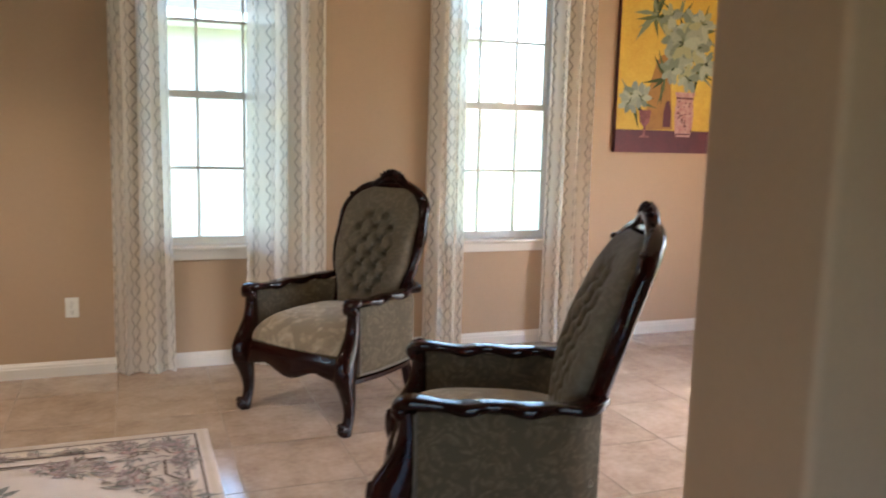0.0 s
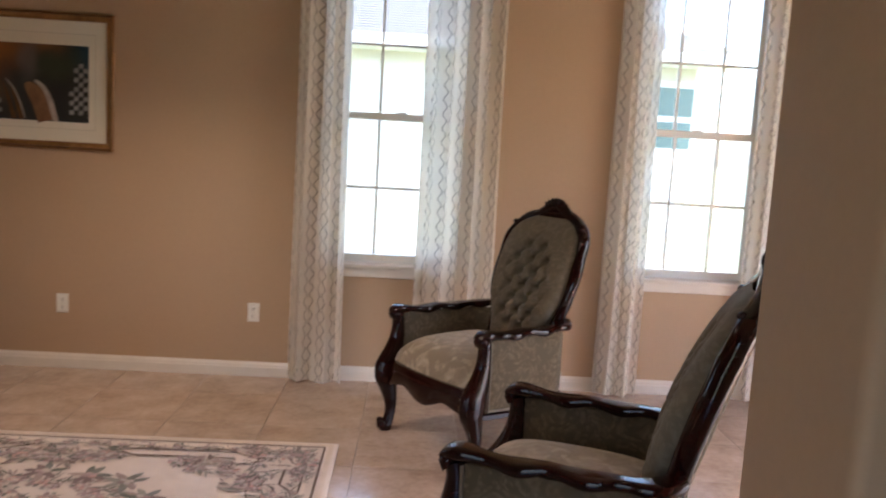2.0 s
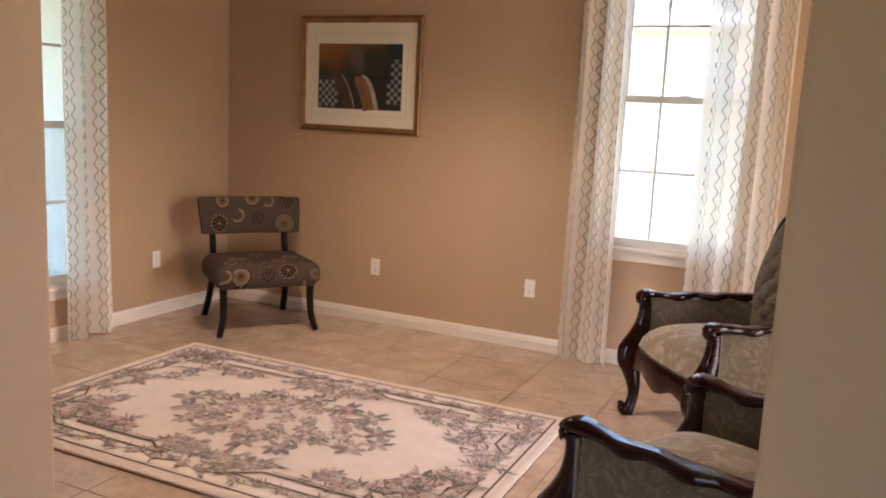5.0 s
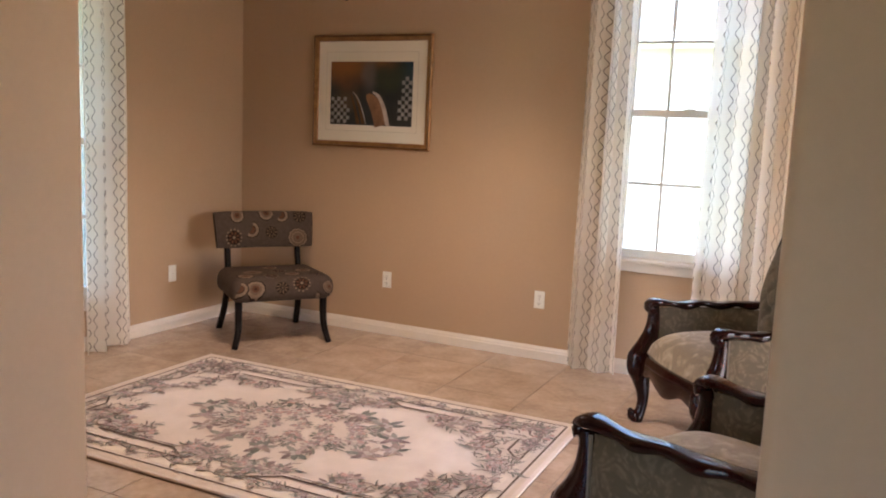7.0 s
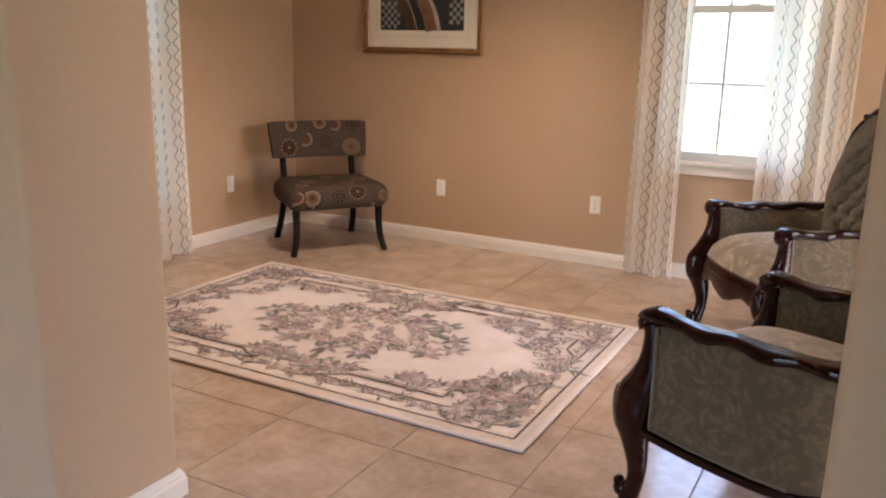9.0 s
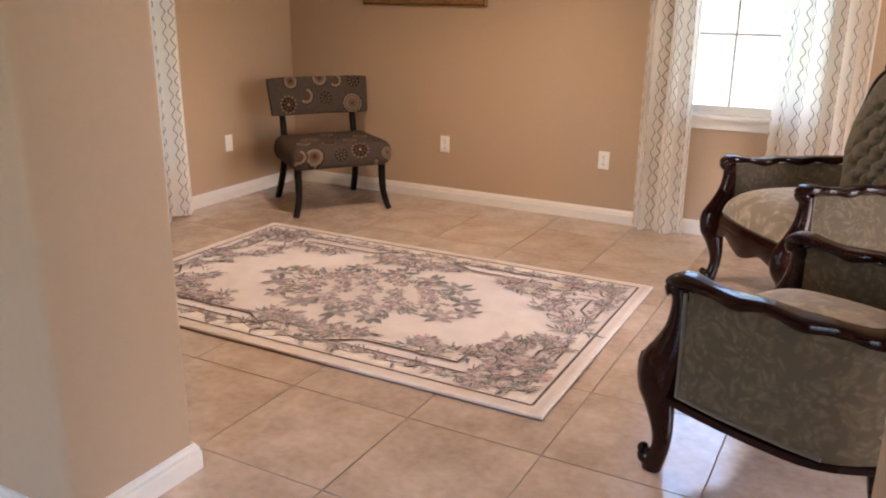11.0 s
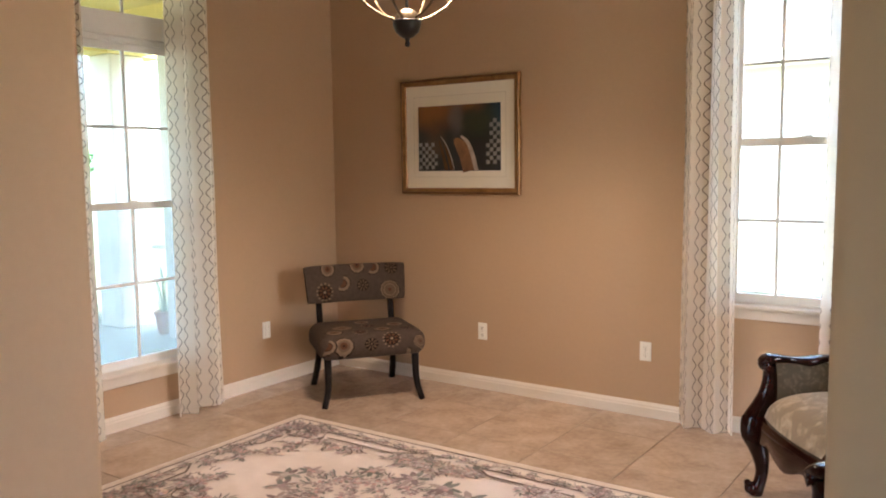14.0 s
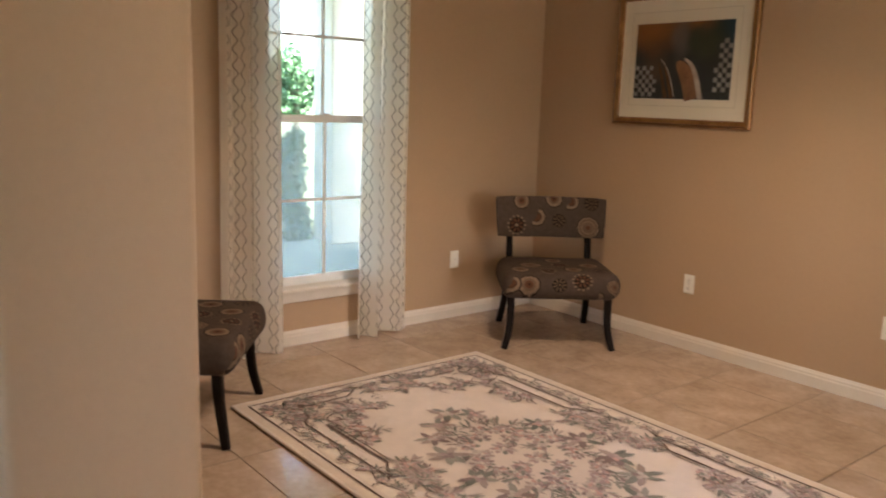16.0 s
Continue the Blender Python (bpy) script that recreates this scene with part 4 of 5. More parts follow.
    for k in range(230):
        x, y = rnd.uniform(0.45, 1.08), rnd.uniform(0.12, 0.62)
        f, far = fringe(x, y), math.hypot(hx - x, hy - y)
        if not (0.28 if far > 0.44 else 0.14) < f < 0.46 - 0.25 * max(0, far - 0.35) or far > 0.86:
            continue
        sx, sy, a, q, turn = rnd.choice((-1, 1)), rnd.choice((-1, 1)), rnd.uniform(0, 6.3), rnd.uniform(0.05, 0.10), rnd.choice((-1, 1)) * rnd.uniform(0.8, 2.2)
        pts, px, py = [], sx * x, sy * y
        for i in range(7):
            pts.append((px, py))
            px, py = px + q / 6 * math.cos(a + turn * i / 6), py + q / 6 * math.sin(a + turn * i / 6)
        ribbon(bm, pts, 0.006, level())
    part("tendrilwork", bm, M_RUG_LINE, r)["kind"] = "stuff"
    # running vine in the outer border
    for sy in (-1, 1):
        bm = bmesh.new()
        ribbon(bm, [(x, sy * (hy - 0.142 + 0.016 * math.sin(x * 26))) for x in np.linspace(-1.10, 1.10, 140)], 0.005, h + 0.0021)
        part("vine", bm, M_RUG_LINE, r)
        for k in range(84):
            x = -1.10 + 2.2 * k / 83
            spray(x, sy * (hy - 0.142 + 0.016 * math.sin(x * 26)), rnd.uniform(0, 6.3), 0.068, 4)
            if k % 5 == 0:
                flower(x, sy * (hy - 0.142), 0.026)
    for sx in (-1, 1):
        bm = bmesh.new()
        ribbon(bm, [(sx * (hx - 0.142 + 0.016 * math.sin(y * 26)), y) for y in np.linspace(-0.63, 0.63, 90)], 0.005, h + 0.0021)
        part("vine", bm, M_RUG_LINE, r)
        for k in range(48):
            y = -0.62 + 1.24 * k / 47
            spray(sx * (hx - 0.142 + 0.016 * math.sin(y * 26)), y, rnd.uniform(0, 6.3), 0.068, 4)
            if k % 5 == 0:
                flower(sx * (hx - 0.142), y, 0.026)
    for nm, store, m in (("woven_leafwork", leaves, M_LEAF), ("woven_petalwork", petals, M_PETAL)):
        me = bpy.data.meshes.new(nm)
        me.from_pydata(store[0], [], store[1])
        me.materials.append(m)
        ob = new(nm, me)
        ob.parent = r
        ob["kind"] = "stuff"


rug()


# ---- tufted armchairs ----
def back_width(v):
    """Half width of the balloon back from the seat (0) to the top (1)."""
    if v < 0.62:
        t = v / 0.62
        return 0.212 - 0.022 * math.sin(math.pi * min(1.0, t * 1.6)) + 0.058 * t * t * (3 - 2 * t)
    t = (v - 0.62) / 0.38
    return 0.268 * max(0.0, 1 - t ** 4.2 * 0.97) ** 0.5


BZ0, BZ1 = 0.43, 1.185


def back_point(x, v, depth):
    """A point on the raked back; depth is towards the sitter."""
    z = BZ0 + (BZ1 - BZ0) * v
    y = 0.603 + 0.197 * v + 0.035 * v * v
    bow = 0.10 * (x / 0.28) ** 2
    return (x, y - depth - bow * 0.35, z)


def armchair():
    c = thing("armchair", "", "armchair")
    # tufted inside back
    NX, NV = 64, 84
    tufts = []
    for r, v in enumerate((0.22, 0.3125, 0.405, 0.4975, 0.59, 0.6825, 0.775)):
        xs = (-0.107, 0.0, 0.107) if r % 2 else (-0.0535, 0.0535)
        tufts += [(x * (0.82 + 0.32 * min(v, 0.7)), v) for x in xs]
    bm = bmesh.new()
    grid = []
    for j in range(NV + 1):
        v = j / NV * 0.985
        row = []
        for i in range(NX + 1):
            u = i / NX * 2 - 1
            x = u * back_width(v) * 0.985
            edge = max(0.0, 1 - abs(u) ** 4) * max(0.0, 1 - (abs(v - 0.5) * 2) ** 6)
            d = 0.02 + (0.075 + 0.040 * math.sin(math.pi * min(1.0, v * 1.15))) * edge ** 0.45
            dip = 0.0
            for tx, tv in tufts:
                q = ((x - tx) ** 2 + ((v - tv) * 0.76) ** 2)
                dip = max(dip, 0.088 * math.exp(-q / 0.00040))
            # creases run along the diamonds
            a, b = x / (0.107 * (0.82 + 0.32 * min(v, 0.7))) - 0.5, (v - 0.22) / 0.0925
            k1, k2 = a + b / 2, a - b / 2
            inner = max(0.0, 1 - ((x / 0.20) ** 2 + ((v - 0.49) / 0.40) ** 2) ** 2)
            crease = min(abs(k1 - round(k1)), abs(k2 - round(k2)))
            if inner > 0:
                dip = max(dip, inner * 0.034 * math.exp(-(crease / 0.09) ** 2))
            row.append(bm.verts.new(back_point(x, v, d - dip * min(1, edge * 1.4))))
        grid.append(row)
    for j in range(NV):
        for i in range(NX):
            bm.faces.new((grid[j][i], grid[j][i + 1], grid[j + 1][i + 1], grid[j + 1][i]))
    back = part("backrest", bm, M_VELVET, c, "tufted taupe velvet back", smooth=True)
    for tx, tv in tufts:
        bm = bmesh.new()
        p = back_point(tx, tv, 0.066)
        blob(bm, p, (0.009, 0.006, 0.009), n=8)
        part("button", bm, M_PIPING, back, smooth=True)
    # outside back, upholstered
    bm = bmesh.new()
    grid = []
    for j in range(20):
        v = j / 19 * 0.985
        grid.append([bm.verts.new(back_point(u * back_width(v) * 0.97, v, -0.026 + 0.034 * abs(u) ** 3)) for u in np.linspace(-1, 1, 15)])
    for j in range(19):
        for i in range(14):
            bm.faces.new((grid[j][i], grid[j][i + 1], grid[j + 1][i + 1], grid[j + 1][i]))
    part("outside_back", bm, M_DAMASK, c, smooth=True)
    # carved frame round the back
    vs = list(np.linspace(0.0, 0.62, 12)) + list(0.62 + 0.38 * np.sin(np.linspace(0.1, math.pi / 2, 16)))
    left = [back_point(-back_width(v) - 0.012, v, 0.005) for v in vs]
    right = [back_point(back_width(v) + 0.012, v, 0.005) for v in vs][::-1]
    path = left + right
    rad = [(0.031 + 0.005 * math.sin(i * 0.9), 0.034) for i in range(len(path))]
    bm = bmesh.new()
    sweep(bm, path, rad, n=10, up=(0, 1, 0.2))
    part("back_frame", bm, M_WOOD, c, "dark carved mahogany frame", smooth=True)
    # crest: shell fan, scrolls and leaves
    bm = bmesh.new()
    top = Vector(back_point(0, 1.0, 0.0))
    arch = [top + Vector((x, -0.012 - 0.85 * x * x, 0.004 + 0.052 * math.exp(-(x / 0.075) ** 2) - 1.25 * x * x)) for x in np.linspace(-0.225, 0.225, 25)]
    sweep(bm, arch, [(0.027 + 0.012 * math.exp(-(x / 0.08) ** 2), 0.028) for x in np.linspace(-0.225, 0.225, 25)], n=10, up=(0, 1, 0))
    for k in range(-3, 4):
        a = k * 20
        blob(bm, top + Vector((0.030 * math.sin(radians(a)) + 0.010 * k, -0.024, 0.036 + 0.026 * math.cos(radians(a)))), (0.0095, 0.017, 0.034), (0, a, 0), 8)
    for s in (-1, 1):
        for k, (x, dz, sc) in enumerate(((0.085, 0.012, 0.024), (0.125, -0.006, 0.022), (0.165, -0.028, 0.020), (0.200, -0.058, 0.017))):
            y = -0.45 * x * x + 0.40 * min(dz, 0)
            blob(bm, top + Vector((s * x, -0.010 + y, dz)), (sc * 1.35, 0.028, sc * 0.85), (0, s * (20 + 14 * k), 0), 10)
            blob(bm, top + Vector((s * (x + 0.012), -0.022 + y, dz + 0.010)), (sc * 0.8, 0.010, sc * 0.4), (0, s * (-25), 0), 8)
        blob(bm, top + Vector((s * 0.232, -0.070, -0.075)), (0.030, 0.024, 0.020), (0, s * 35, 0), 10)
        blob(bm, top + Vector((s * 0.248, -0.078, -0.058)), (0.016, 0.018, 0.014), (0, s * -20, 0), 8)
        curl = [top + Vector((s * (0.205 + 0.018 * math.cos(t)), -0.062, -0.066 + 0.018 * math.sin(t))) for t in np.linspace(-1.2, 3.6, 12)]
        sweep(bm, curl, [(0.011 - 0.0005 * i, 0.015) for i in range(12)], n=8, up=(0, 1, 0))
    part("crest", bm, M_WOOD, c, "carved dark mahogany crest", smooth=True)
    # seat cushion
    bm = bmesh.new()
    N = 26
    for side in (1, -1):
        grid = []
        for j in range(N + 1):
            w = j / N * 2 - 1
            row = []
            for i in range(N + 1):
                u = i / N * 2 - 1
                e = (1 - abs(u) ** 5) * (1 - abs(w) ** 5)
                x = u * 0.315 * (1 - 0.03 * w)
                y = 0.31 + w * 0.315 - 0.035 * (1 - u * u) * (1 if w < 0 else 0.2) * abs(w)
                z = 0.385 + (0.140 * max(e, 0) ** 0.40 + 0.030 * (1 - u * u) * (1 - w * w) if side > 0 else -0.05 * max(e, 0) ** 0.3)
                row.append(bm.verts.new((x, y, z)))
            grid.append(row)
        for j in range(N):
            for i in range(N):
                bm.faces.new((grid[j][i], grid[j][i + 1], grid[j + 1][i + 1], grid[j + 1][i]))
    bmesh.ops.remove_doubles(bm, verts=bm.verts, dist=0.0005)
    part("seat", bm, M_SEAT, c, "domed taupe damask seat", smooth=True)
    # scalloped apron under the seat front
    bm = bmesh.new()
    n = 40
    rows = []
    for i in range(n + 1):
        u = i / n * 2 - 1
        x = u * 0.325
        y = -0.034 - 0.02 * (1 - u * u)
        a = abs(u)
        zb = 0.275 - 0.030 * math.exp(-(a / 0.28) ** 2) + 0.020 * math.exp(-((a - 0.50) / 0.18) ** 2) - 0.035 * max(0, (a - 0.75) / 0.25) ** 2
        rows.append([bm.verts.new(p) for p in ((x, y, 0.392), (x, y - 0.012, 0.37), (x, y - 0.013, zb + 0.012), (x, y - 0.004, zb), (x, y + 0.028, zb), (x, y + 0.028, 0.392))])
    for r0, r1 in zip(rows, rows[1:]):
        for k in range(6):
            bm.faces.new((r0[k], r1[k], r1[(k + 1) % 6], r0[(k + 1) % 6]))
    for r in (rows[0], rows[-1]):
        bm.faces.new(r)
    part("apron", bm, M_WOOD, c, "scalloped mahogany apron", smooth=True)
    for s in (-1, 1):
        ax = s * 0.345
        # arm rail with its carved waves
        pts = smooth_path([(ax, 0.012, 0.617), (ax, -0.008, 0.642), (ax, 0.03, 0.660), (ax, 0.13, 0.652), (ax, 0.21, 0.643), (ax, 0.30, 0.655), (ax, 0.40, 0.643),
                           (ax * 0.985, 0.49, 0.652), (ax * 0.94, 0.58, 0.648), (ax * 0.78, 0.645, 0.662)], 5)
        rad = [(0.038 + 0.007 * math.cos(i * 0.62), 0.018 + 0.003 * math.cos(i * 0.62)) for i in range(len(pts))]
        bm = bmesh.new()
        sweep(bm, pts, rad, n=16, power=3.6)
        blob(bm, (ax, 0.006, 0.632), (0.040, 0.030, 0.030), n=12)
        part("arm_rail", bm, M_WOOD, c, "polished mahogany arm rail", smooth=True)
        # front post running into a cabriole leg with a scrolled foot
        spec = smooth_path([(0.025, 0.630, 0.033, 0.032), (0.032, 0.58, 0.031, 0.032), (0.026, 0.50, 0.033, 0.042), (0.004, 0.42, 0.038, 0.060), (-0.022, 0.36, 0.044, 0.070),
                            (-0.028, 0.30, 0.045, 0.068), (-0.014, 0.24, 0.038, 0.050), (0.002, 0.17, 0.031, 0.036), (0.006, 0.11, 0.026, 0.029), (-0.004, 0.06, 0.025, 0.029),
                            (-0.018, 0.025, 0.026, 0.034), (-0.022, 0.0, 0.024, 0.031)], 5)
        bm = bmesh.new()
        sweep(bm, [(ax, q[0], q[1]) for q in spec], [(q[2], q[3]) for q in spec], n=12, up=(0, 1, 0), power=2.4)
        blob(bm, (ax, -0.046, 0.036), (0.026, 0.030, 0.030), n=12)
        blob(bm, (ax, -0.060, 0.060), (0.022, 0.017, 0.017), n=10)
        blob(bm, (ax, -0.088, 0.335), (0.024, 0.014, 0.060), n=8)
        part("front_leg", bm, M_WOOD, c, "mahogany cabriole leg with scrolled foot", smooth=True)
        # back leg
        spec = smooth_path([(0.60, 0.34), (0.615, 0.22), (0.65, 0.10), (0.70, 0.0)], 4)
        bm = bmesh.new()
        sweep(bm, [(s * 0.255, q[0], q[1]) for q in spec], [(0.024, 0.026)] * len(spec), n=8, up=(0, 1, 0), power=4)
        part("back_leg", bm, M_WOOD, c, smooth=True)
        # upholstered side, with piping, and the rail under it
        bm = bmesh.new()
        N1, N2 = 16, 10
        for face, xo in ((1, 0.030), (-1, -0.030)):
            grid = []
            for j in range(N2 + 1):
                w = j / N2
                row = []
                for i in range(N1 + 1):
                    u = i / N1
                    y = 0.045 + 0.605 * u
                    z = 0.285 - 0.012 * math.sin(math.pi * u) + (0.345 + 0.012 * math.sin(math.pi * u)) * w
                    e = max(0.0, (1 - (2 * u - 1) ** 8) * (1 - (2 * w - 1) ** 8))
                    xx = ax * (1 - 0.9 * max(0, u - 0.72) ** 1.5 * 2.2)
                    row.append(bm.verts.new((xx + face * (0.012 + 0.020 * e ** 0.5), y, z)))
                grid.append(row)
            for j in range(N2):
                for i in range(N1):
                    bm.faces.new((grid[j][i], grid[j][i + 1], grid[j + 1][i + 1], grid[j + 1][i]))
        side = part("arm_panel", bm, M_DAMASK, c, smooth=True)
        bm = bmesh.new()
        xo = ax + s * 0.022
        sweep(bm, [(xo, 0.052, 0.625), (xo, 0.056, 0.47), (xo, 0.056, 0.295), (xo, 0.20, 0.286), (xo, 0.40, 0.286), (xo * 0.985, 0.50, 0.288)], (0.007, 0.007), n=6)
        part("piping", bm, M_PIPING, side, smooth=True)
        bm = bmesh.new()
        sweep(bm, smooth_path([(ax, 0.0, 0.272), (ax, 0.15, 0.262), (ax, 0.32, 0.258), (ax * 0.97, 0.48, 0.264), (ax * 0.78, 0.615, 0.285)], 4), (0.030, 0.017), n=8, power=4)
        part("side_rail", bm, M_WOOD, c, smooth=True)
    bm = bmesh.new()
    sweep(bm, [(-0.27, 0.62, 0.33), (0.27, 0.62, 0.33)], (0.02, 0.03), n=8, power=4)
    part("back_rail", bm, M_WOOD, c)
    return c


chair = armchair()
chair.matrix_basis = pose(0.655, 3.90, 0, 0, 0, -53)
tagged(chair, "carved mahogany armchair with tufted taupe velvet, beside the window", "armchair", "carved armchairs")
other = copy_thing(chair, pose(0.785, 2.515, 0, 0, 0, -112))
tagged(other, "carved mahogany armchair with tufted taupe velvet, beside the rug", "armchair", "carved armchairs")


# ---- slipper chairs ----
def slipper_chair():
    c = thing("slipper_chair", "", "chair")
    bm = bmesh.new()
    box(bm, -0.365, -0.055, 0.315, 0.365, 0.50, 0.480, bevel=0.072, seg=6)
    for v in bm.verts:
        if v.co.z > 0.44:
            v.co.z += 0.030 * (1 - (v.co.x / 0.38) ** 2)
        v.co.x *= 1 - 0.06 * max(0, v.co.y)
    uvl = bm.loops.layers.uv.new("UVMap")
    bm.normal_update()
    for f in bm.faces:
        for lp in f.loops:
            p = lp.vert.co
            if abs(f.normal.x) > 0.75:
                lp[uvl].uv = (math.copysign(0.365 + p.y + 0.055, p.x), p.z - 0.315)
            else:
                lp[uvl].uv = (p.x, p.z - 0.315 + p.y + 0.055)
    part("seat", bm, M_MEDALLION, c, smooth=True)
    bm = bmesh.new()
    n = 20
    ring = []
    for i in range(n + 1):
        u = i / n * 2 - 1
        x = 0.365 * u
        row = []
        for (dy, z) in ((-0.020, 0.575), (-0.036, 0.60), (-0.038, 0.70), (-0.030, 0.815), (-0.012, 0.838), (0.014, 0.832), (0.026, 0.80), (0.024, 0.62), (0.010, 0.572)):
            y = 0.515 + (z - 0.57) * 0.20 + dy - 0.05 * u * u
            xx = x * (0.955 + 0.045 * (z - 0.57) / 0.26)
            row.append(bm.verts.new((xx, y, 0.750 + (z - 0.705) * (1 - 0.05 * abs(u) ** 8))))
        ring.append(row)
    m = len(ring[0])
    for r0, r1 in zip(ring, ring[1:]):
        for j in range(m):
            bm.faces.new((r0[j], r1[j], r1[(j + 1) % m], r0[(j + 1) % m]))
    bm.faces.new(ring[0])
    bm.faces.new(ring[-1])
    uvl = bm.loops.layers.uv.new("UVMap")
    for f in bm.faces:
        for lp in f.loops:
            lp[uvl].uv = (lp.vert.co.x, 2.0 + lp.vert.co.z - 0.617)
    part("backrest", bm, M_MEDALLION, c, smooth=True)
    for s in (-1, 1):
        bm = bmesh.new()
        sp = smooth_path([(0.300, 0.03, 0.35), (0.300, 0.022, 0.20), (0.308, 0.008, 0.10), (0.335, -0.012, 0.0)], 4)
        sweep(bm, [(s * q[0], q[1], q[2]) for q in sp], [(0.024 - 0.006 * i / len(sp), 0.024 - 0.006 * i / len(sp)) for i in range(len(sp))], n=8, up=(0, 1, 0), power=4)
        part("front_leg", bm, M_EBONY, c, smooth=True)
        bm = bmesh.new()
        sp = smooth_path([(0.262, 0.540, 0.68), (0.262, 0.495, 0.46), (0.268, 0.485, 0.34), (0.280, 0.54, 0.16), (0.295, 0.635, 0.0)], 4)
        sweep(bm, [(s * q[0], q[1], q[2]) for q in sp], [(0.021, 0.021)] * len(sp), n=8, up=(0, 1, 0), power=4)
        part("back_leg", bm, M_EBONY, c, smooth=True)
    return c


sc = slipper_chair()
sc.matrix_basis = pose(-2.07, 4.345, 0, 0, 0, 53.6)
tagged(sc, "armless chair in brown medallion fabric standing in the corner", "chair", "slipper chairs")
sc2 = copy_thing(sc, pose(-2.13, 2.285, 0, 0, 0, 141.8))
tagged(sc2, "armless chair in brown medallion fabric beside the rug", "chair", "slipper chairs")


# ---- picture on the north wall ----
def strip_xz(bm, pts, widths, y):
    """A flat brush stroke in a vertical plane."""
    P = [Vector(p) for p in pts]
    L, R = [], []
    for i, p in enumerate(P):
        d = (P[min(i + 1, len(P) - 1)] - P[max(i - 1, 0)]).normalized()
        q = Vector((-d.y, d.x)) * widths[i] / 2
        L.append(bm.verts.new((p.x + q.x, y, p.y + q.y)))
        R.append(bm.verts.new((p.x - q.x, y, p.y - q.y)))
    for i in range(len(P) - 1):
        bm.faces.new((L[i], L[i + 1], R[i + 1], R[i]))


def moulding(name, parent, w, h, prof, material, label=""):
    """A mitred frame of the outer size w x h; prof is (inwards, towards the room)."""
    bm = bmesh.new()
    rings = []
    for sx, sz in ((-1, -1), (1, -1), (1, 1), (-1, 1)):
        rings.append([bm.verts.new((sx * (w / 2 - a), -b, sz * (h / 2 - a))) for a, b in prof])
    for i in range(4):
        r0, r1 = rings[i], rings[(i + 1) % 4]
        for k in range(len(prof) - 1):
            bm.faces.new((r0[k], r1[k], r1[k + 1], r0[k + 1]))
    return part(name, bm, material, parent, label)


def framed_picture():
    p = thing("framed_picture", "gold framed abstract print in a wide cream mat", "picture", pose(-1.833, NORTH, 1.783))
    W, H = 0.995, 0.815
    moulding("frame", p, W, H, [(0.0, 0.002), (0.0, 0.022), (0.006, 0.030), (0.014, 0.031), (0.020, 0.026), (0.034, 0.022), (0.040, 0.024), (0.046, 0.014), (0.046, 0.004)], M_GOLD, "antique gold moulded frame")
    moulding("frame_edge", p, W, H, [(0.008, 0.0312), (0.010, 0.034), (0.014, 0.034), (0.016, 0.0305)], M_GOLD_DARK)
    part("mat_board", boxes((-W / 2 + 0.03, -0.012, -H / 2 + 0.03, W / 2 - 0.03, -0.004, H / 2 - 0.03)), M_MATBOARD, p)
    bm = bmesh.new()
    for a, b in (((-0.385, 0.285), (0.385, 0.285)), ((0.385, 0.285), (0.385, -0.285)), ((0.385, -0.285), (-0.385, -0.285)), ((-0.385, -0.285), (-0.385, 0.285))):
        strip_xz(bm, [a, b], [0.0025, 0.0025], -0.0126)
    part("mat_groove", bm, M_GROOVE, p)
    w, z0, z1 = 0.345, -0.242, 0.216
    art = part("print", boxes((-w, -0.0145, z0, w, -0.0122, z1)), M_ABSTRACT, p, "dark abstract print in rust, black and blue")
    bm = bmesh.new()
    for bx, bz, nx, nz, sz in ((-w + 0.006, z0 + 0.012, 6, 7, 0.027), (w - 0.115, z0 + 0.045, 4, 11, 0.028)):
        for i in range(nx):
            for j in range(nz):
                if (i + j) % 2 == 0 and (i + j * 0.3 < nx + 0.5 if bx < 0 else i + (nz - j) * 0.2 > 1.0):
                    box(bm, bx + i * sz, -0.0153, bz + j * sz, bx + (i + 1) * sz, -0.0147, bz + (j + 1) * sz)
    part("checkerwork", bm, M_CHECK, art)["kind"] = "stuff"
    bm = bmesh.new()
    strip_xz(bm, smooth_path([(-0.03, -0.02), (0.03, -0.08), (0.07, -0.16), (0.095, z0)], 4), [0.02, 0.05, 0.07, 0.085, 0.095, 0.10, 0.10, 0.105, 0.11, 0.11, 0.11, 0.11, 0.11], -0.0150)
    part("rust_stroke", bm, M_RUSTSTROKE, art)
    bm = bmesh.new()
    strip_xz(bm, smooth_path([(0.02, 0.0), (0.075, -0.04), (0.115, -0.12), (0.150, z0)], 4), [0.008, 0.016, 0.02, 0.024, 0.026, 0.028, 0.030, 0.032, 0.034, 0.034, 0.034, 0.034, 0.034], -0.0156)
    strip_xz(bm, smooth_path([(-0.15, 0.0), (-0.10, -0.06), (-0.06, -0.15), (-0.035, z0 + 0.01)], 4), [0.004, 0.006, 0.008, 0.008, 0.008, 0.008, 0.008, 0.008, 0.008, 0.008, 0.008, 0.006, 0.005], -0.0156)
    part("pale_stroke", bm, M_PALE, art)
    bm = bmesh.new()
    for x0, x1 in ((-0.165, -0.10), (-0.125, -0.055)):
        strip_xz(bm, [(x0, -0.02), ((x0 + x1) / 2, -0.12), (x1, z0 + 0.005)], [0.005, 0.022, 0.03], -0.0151)
    part("grey_stroke", bm, M_GOLD_DARK, art)


framed_picture()


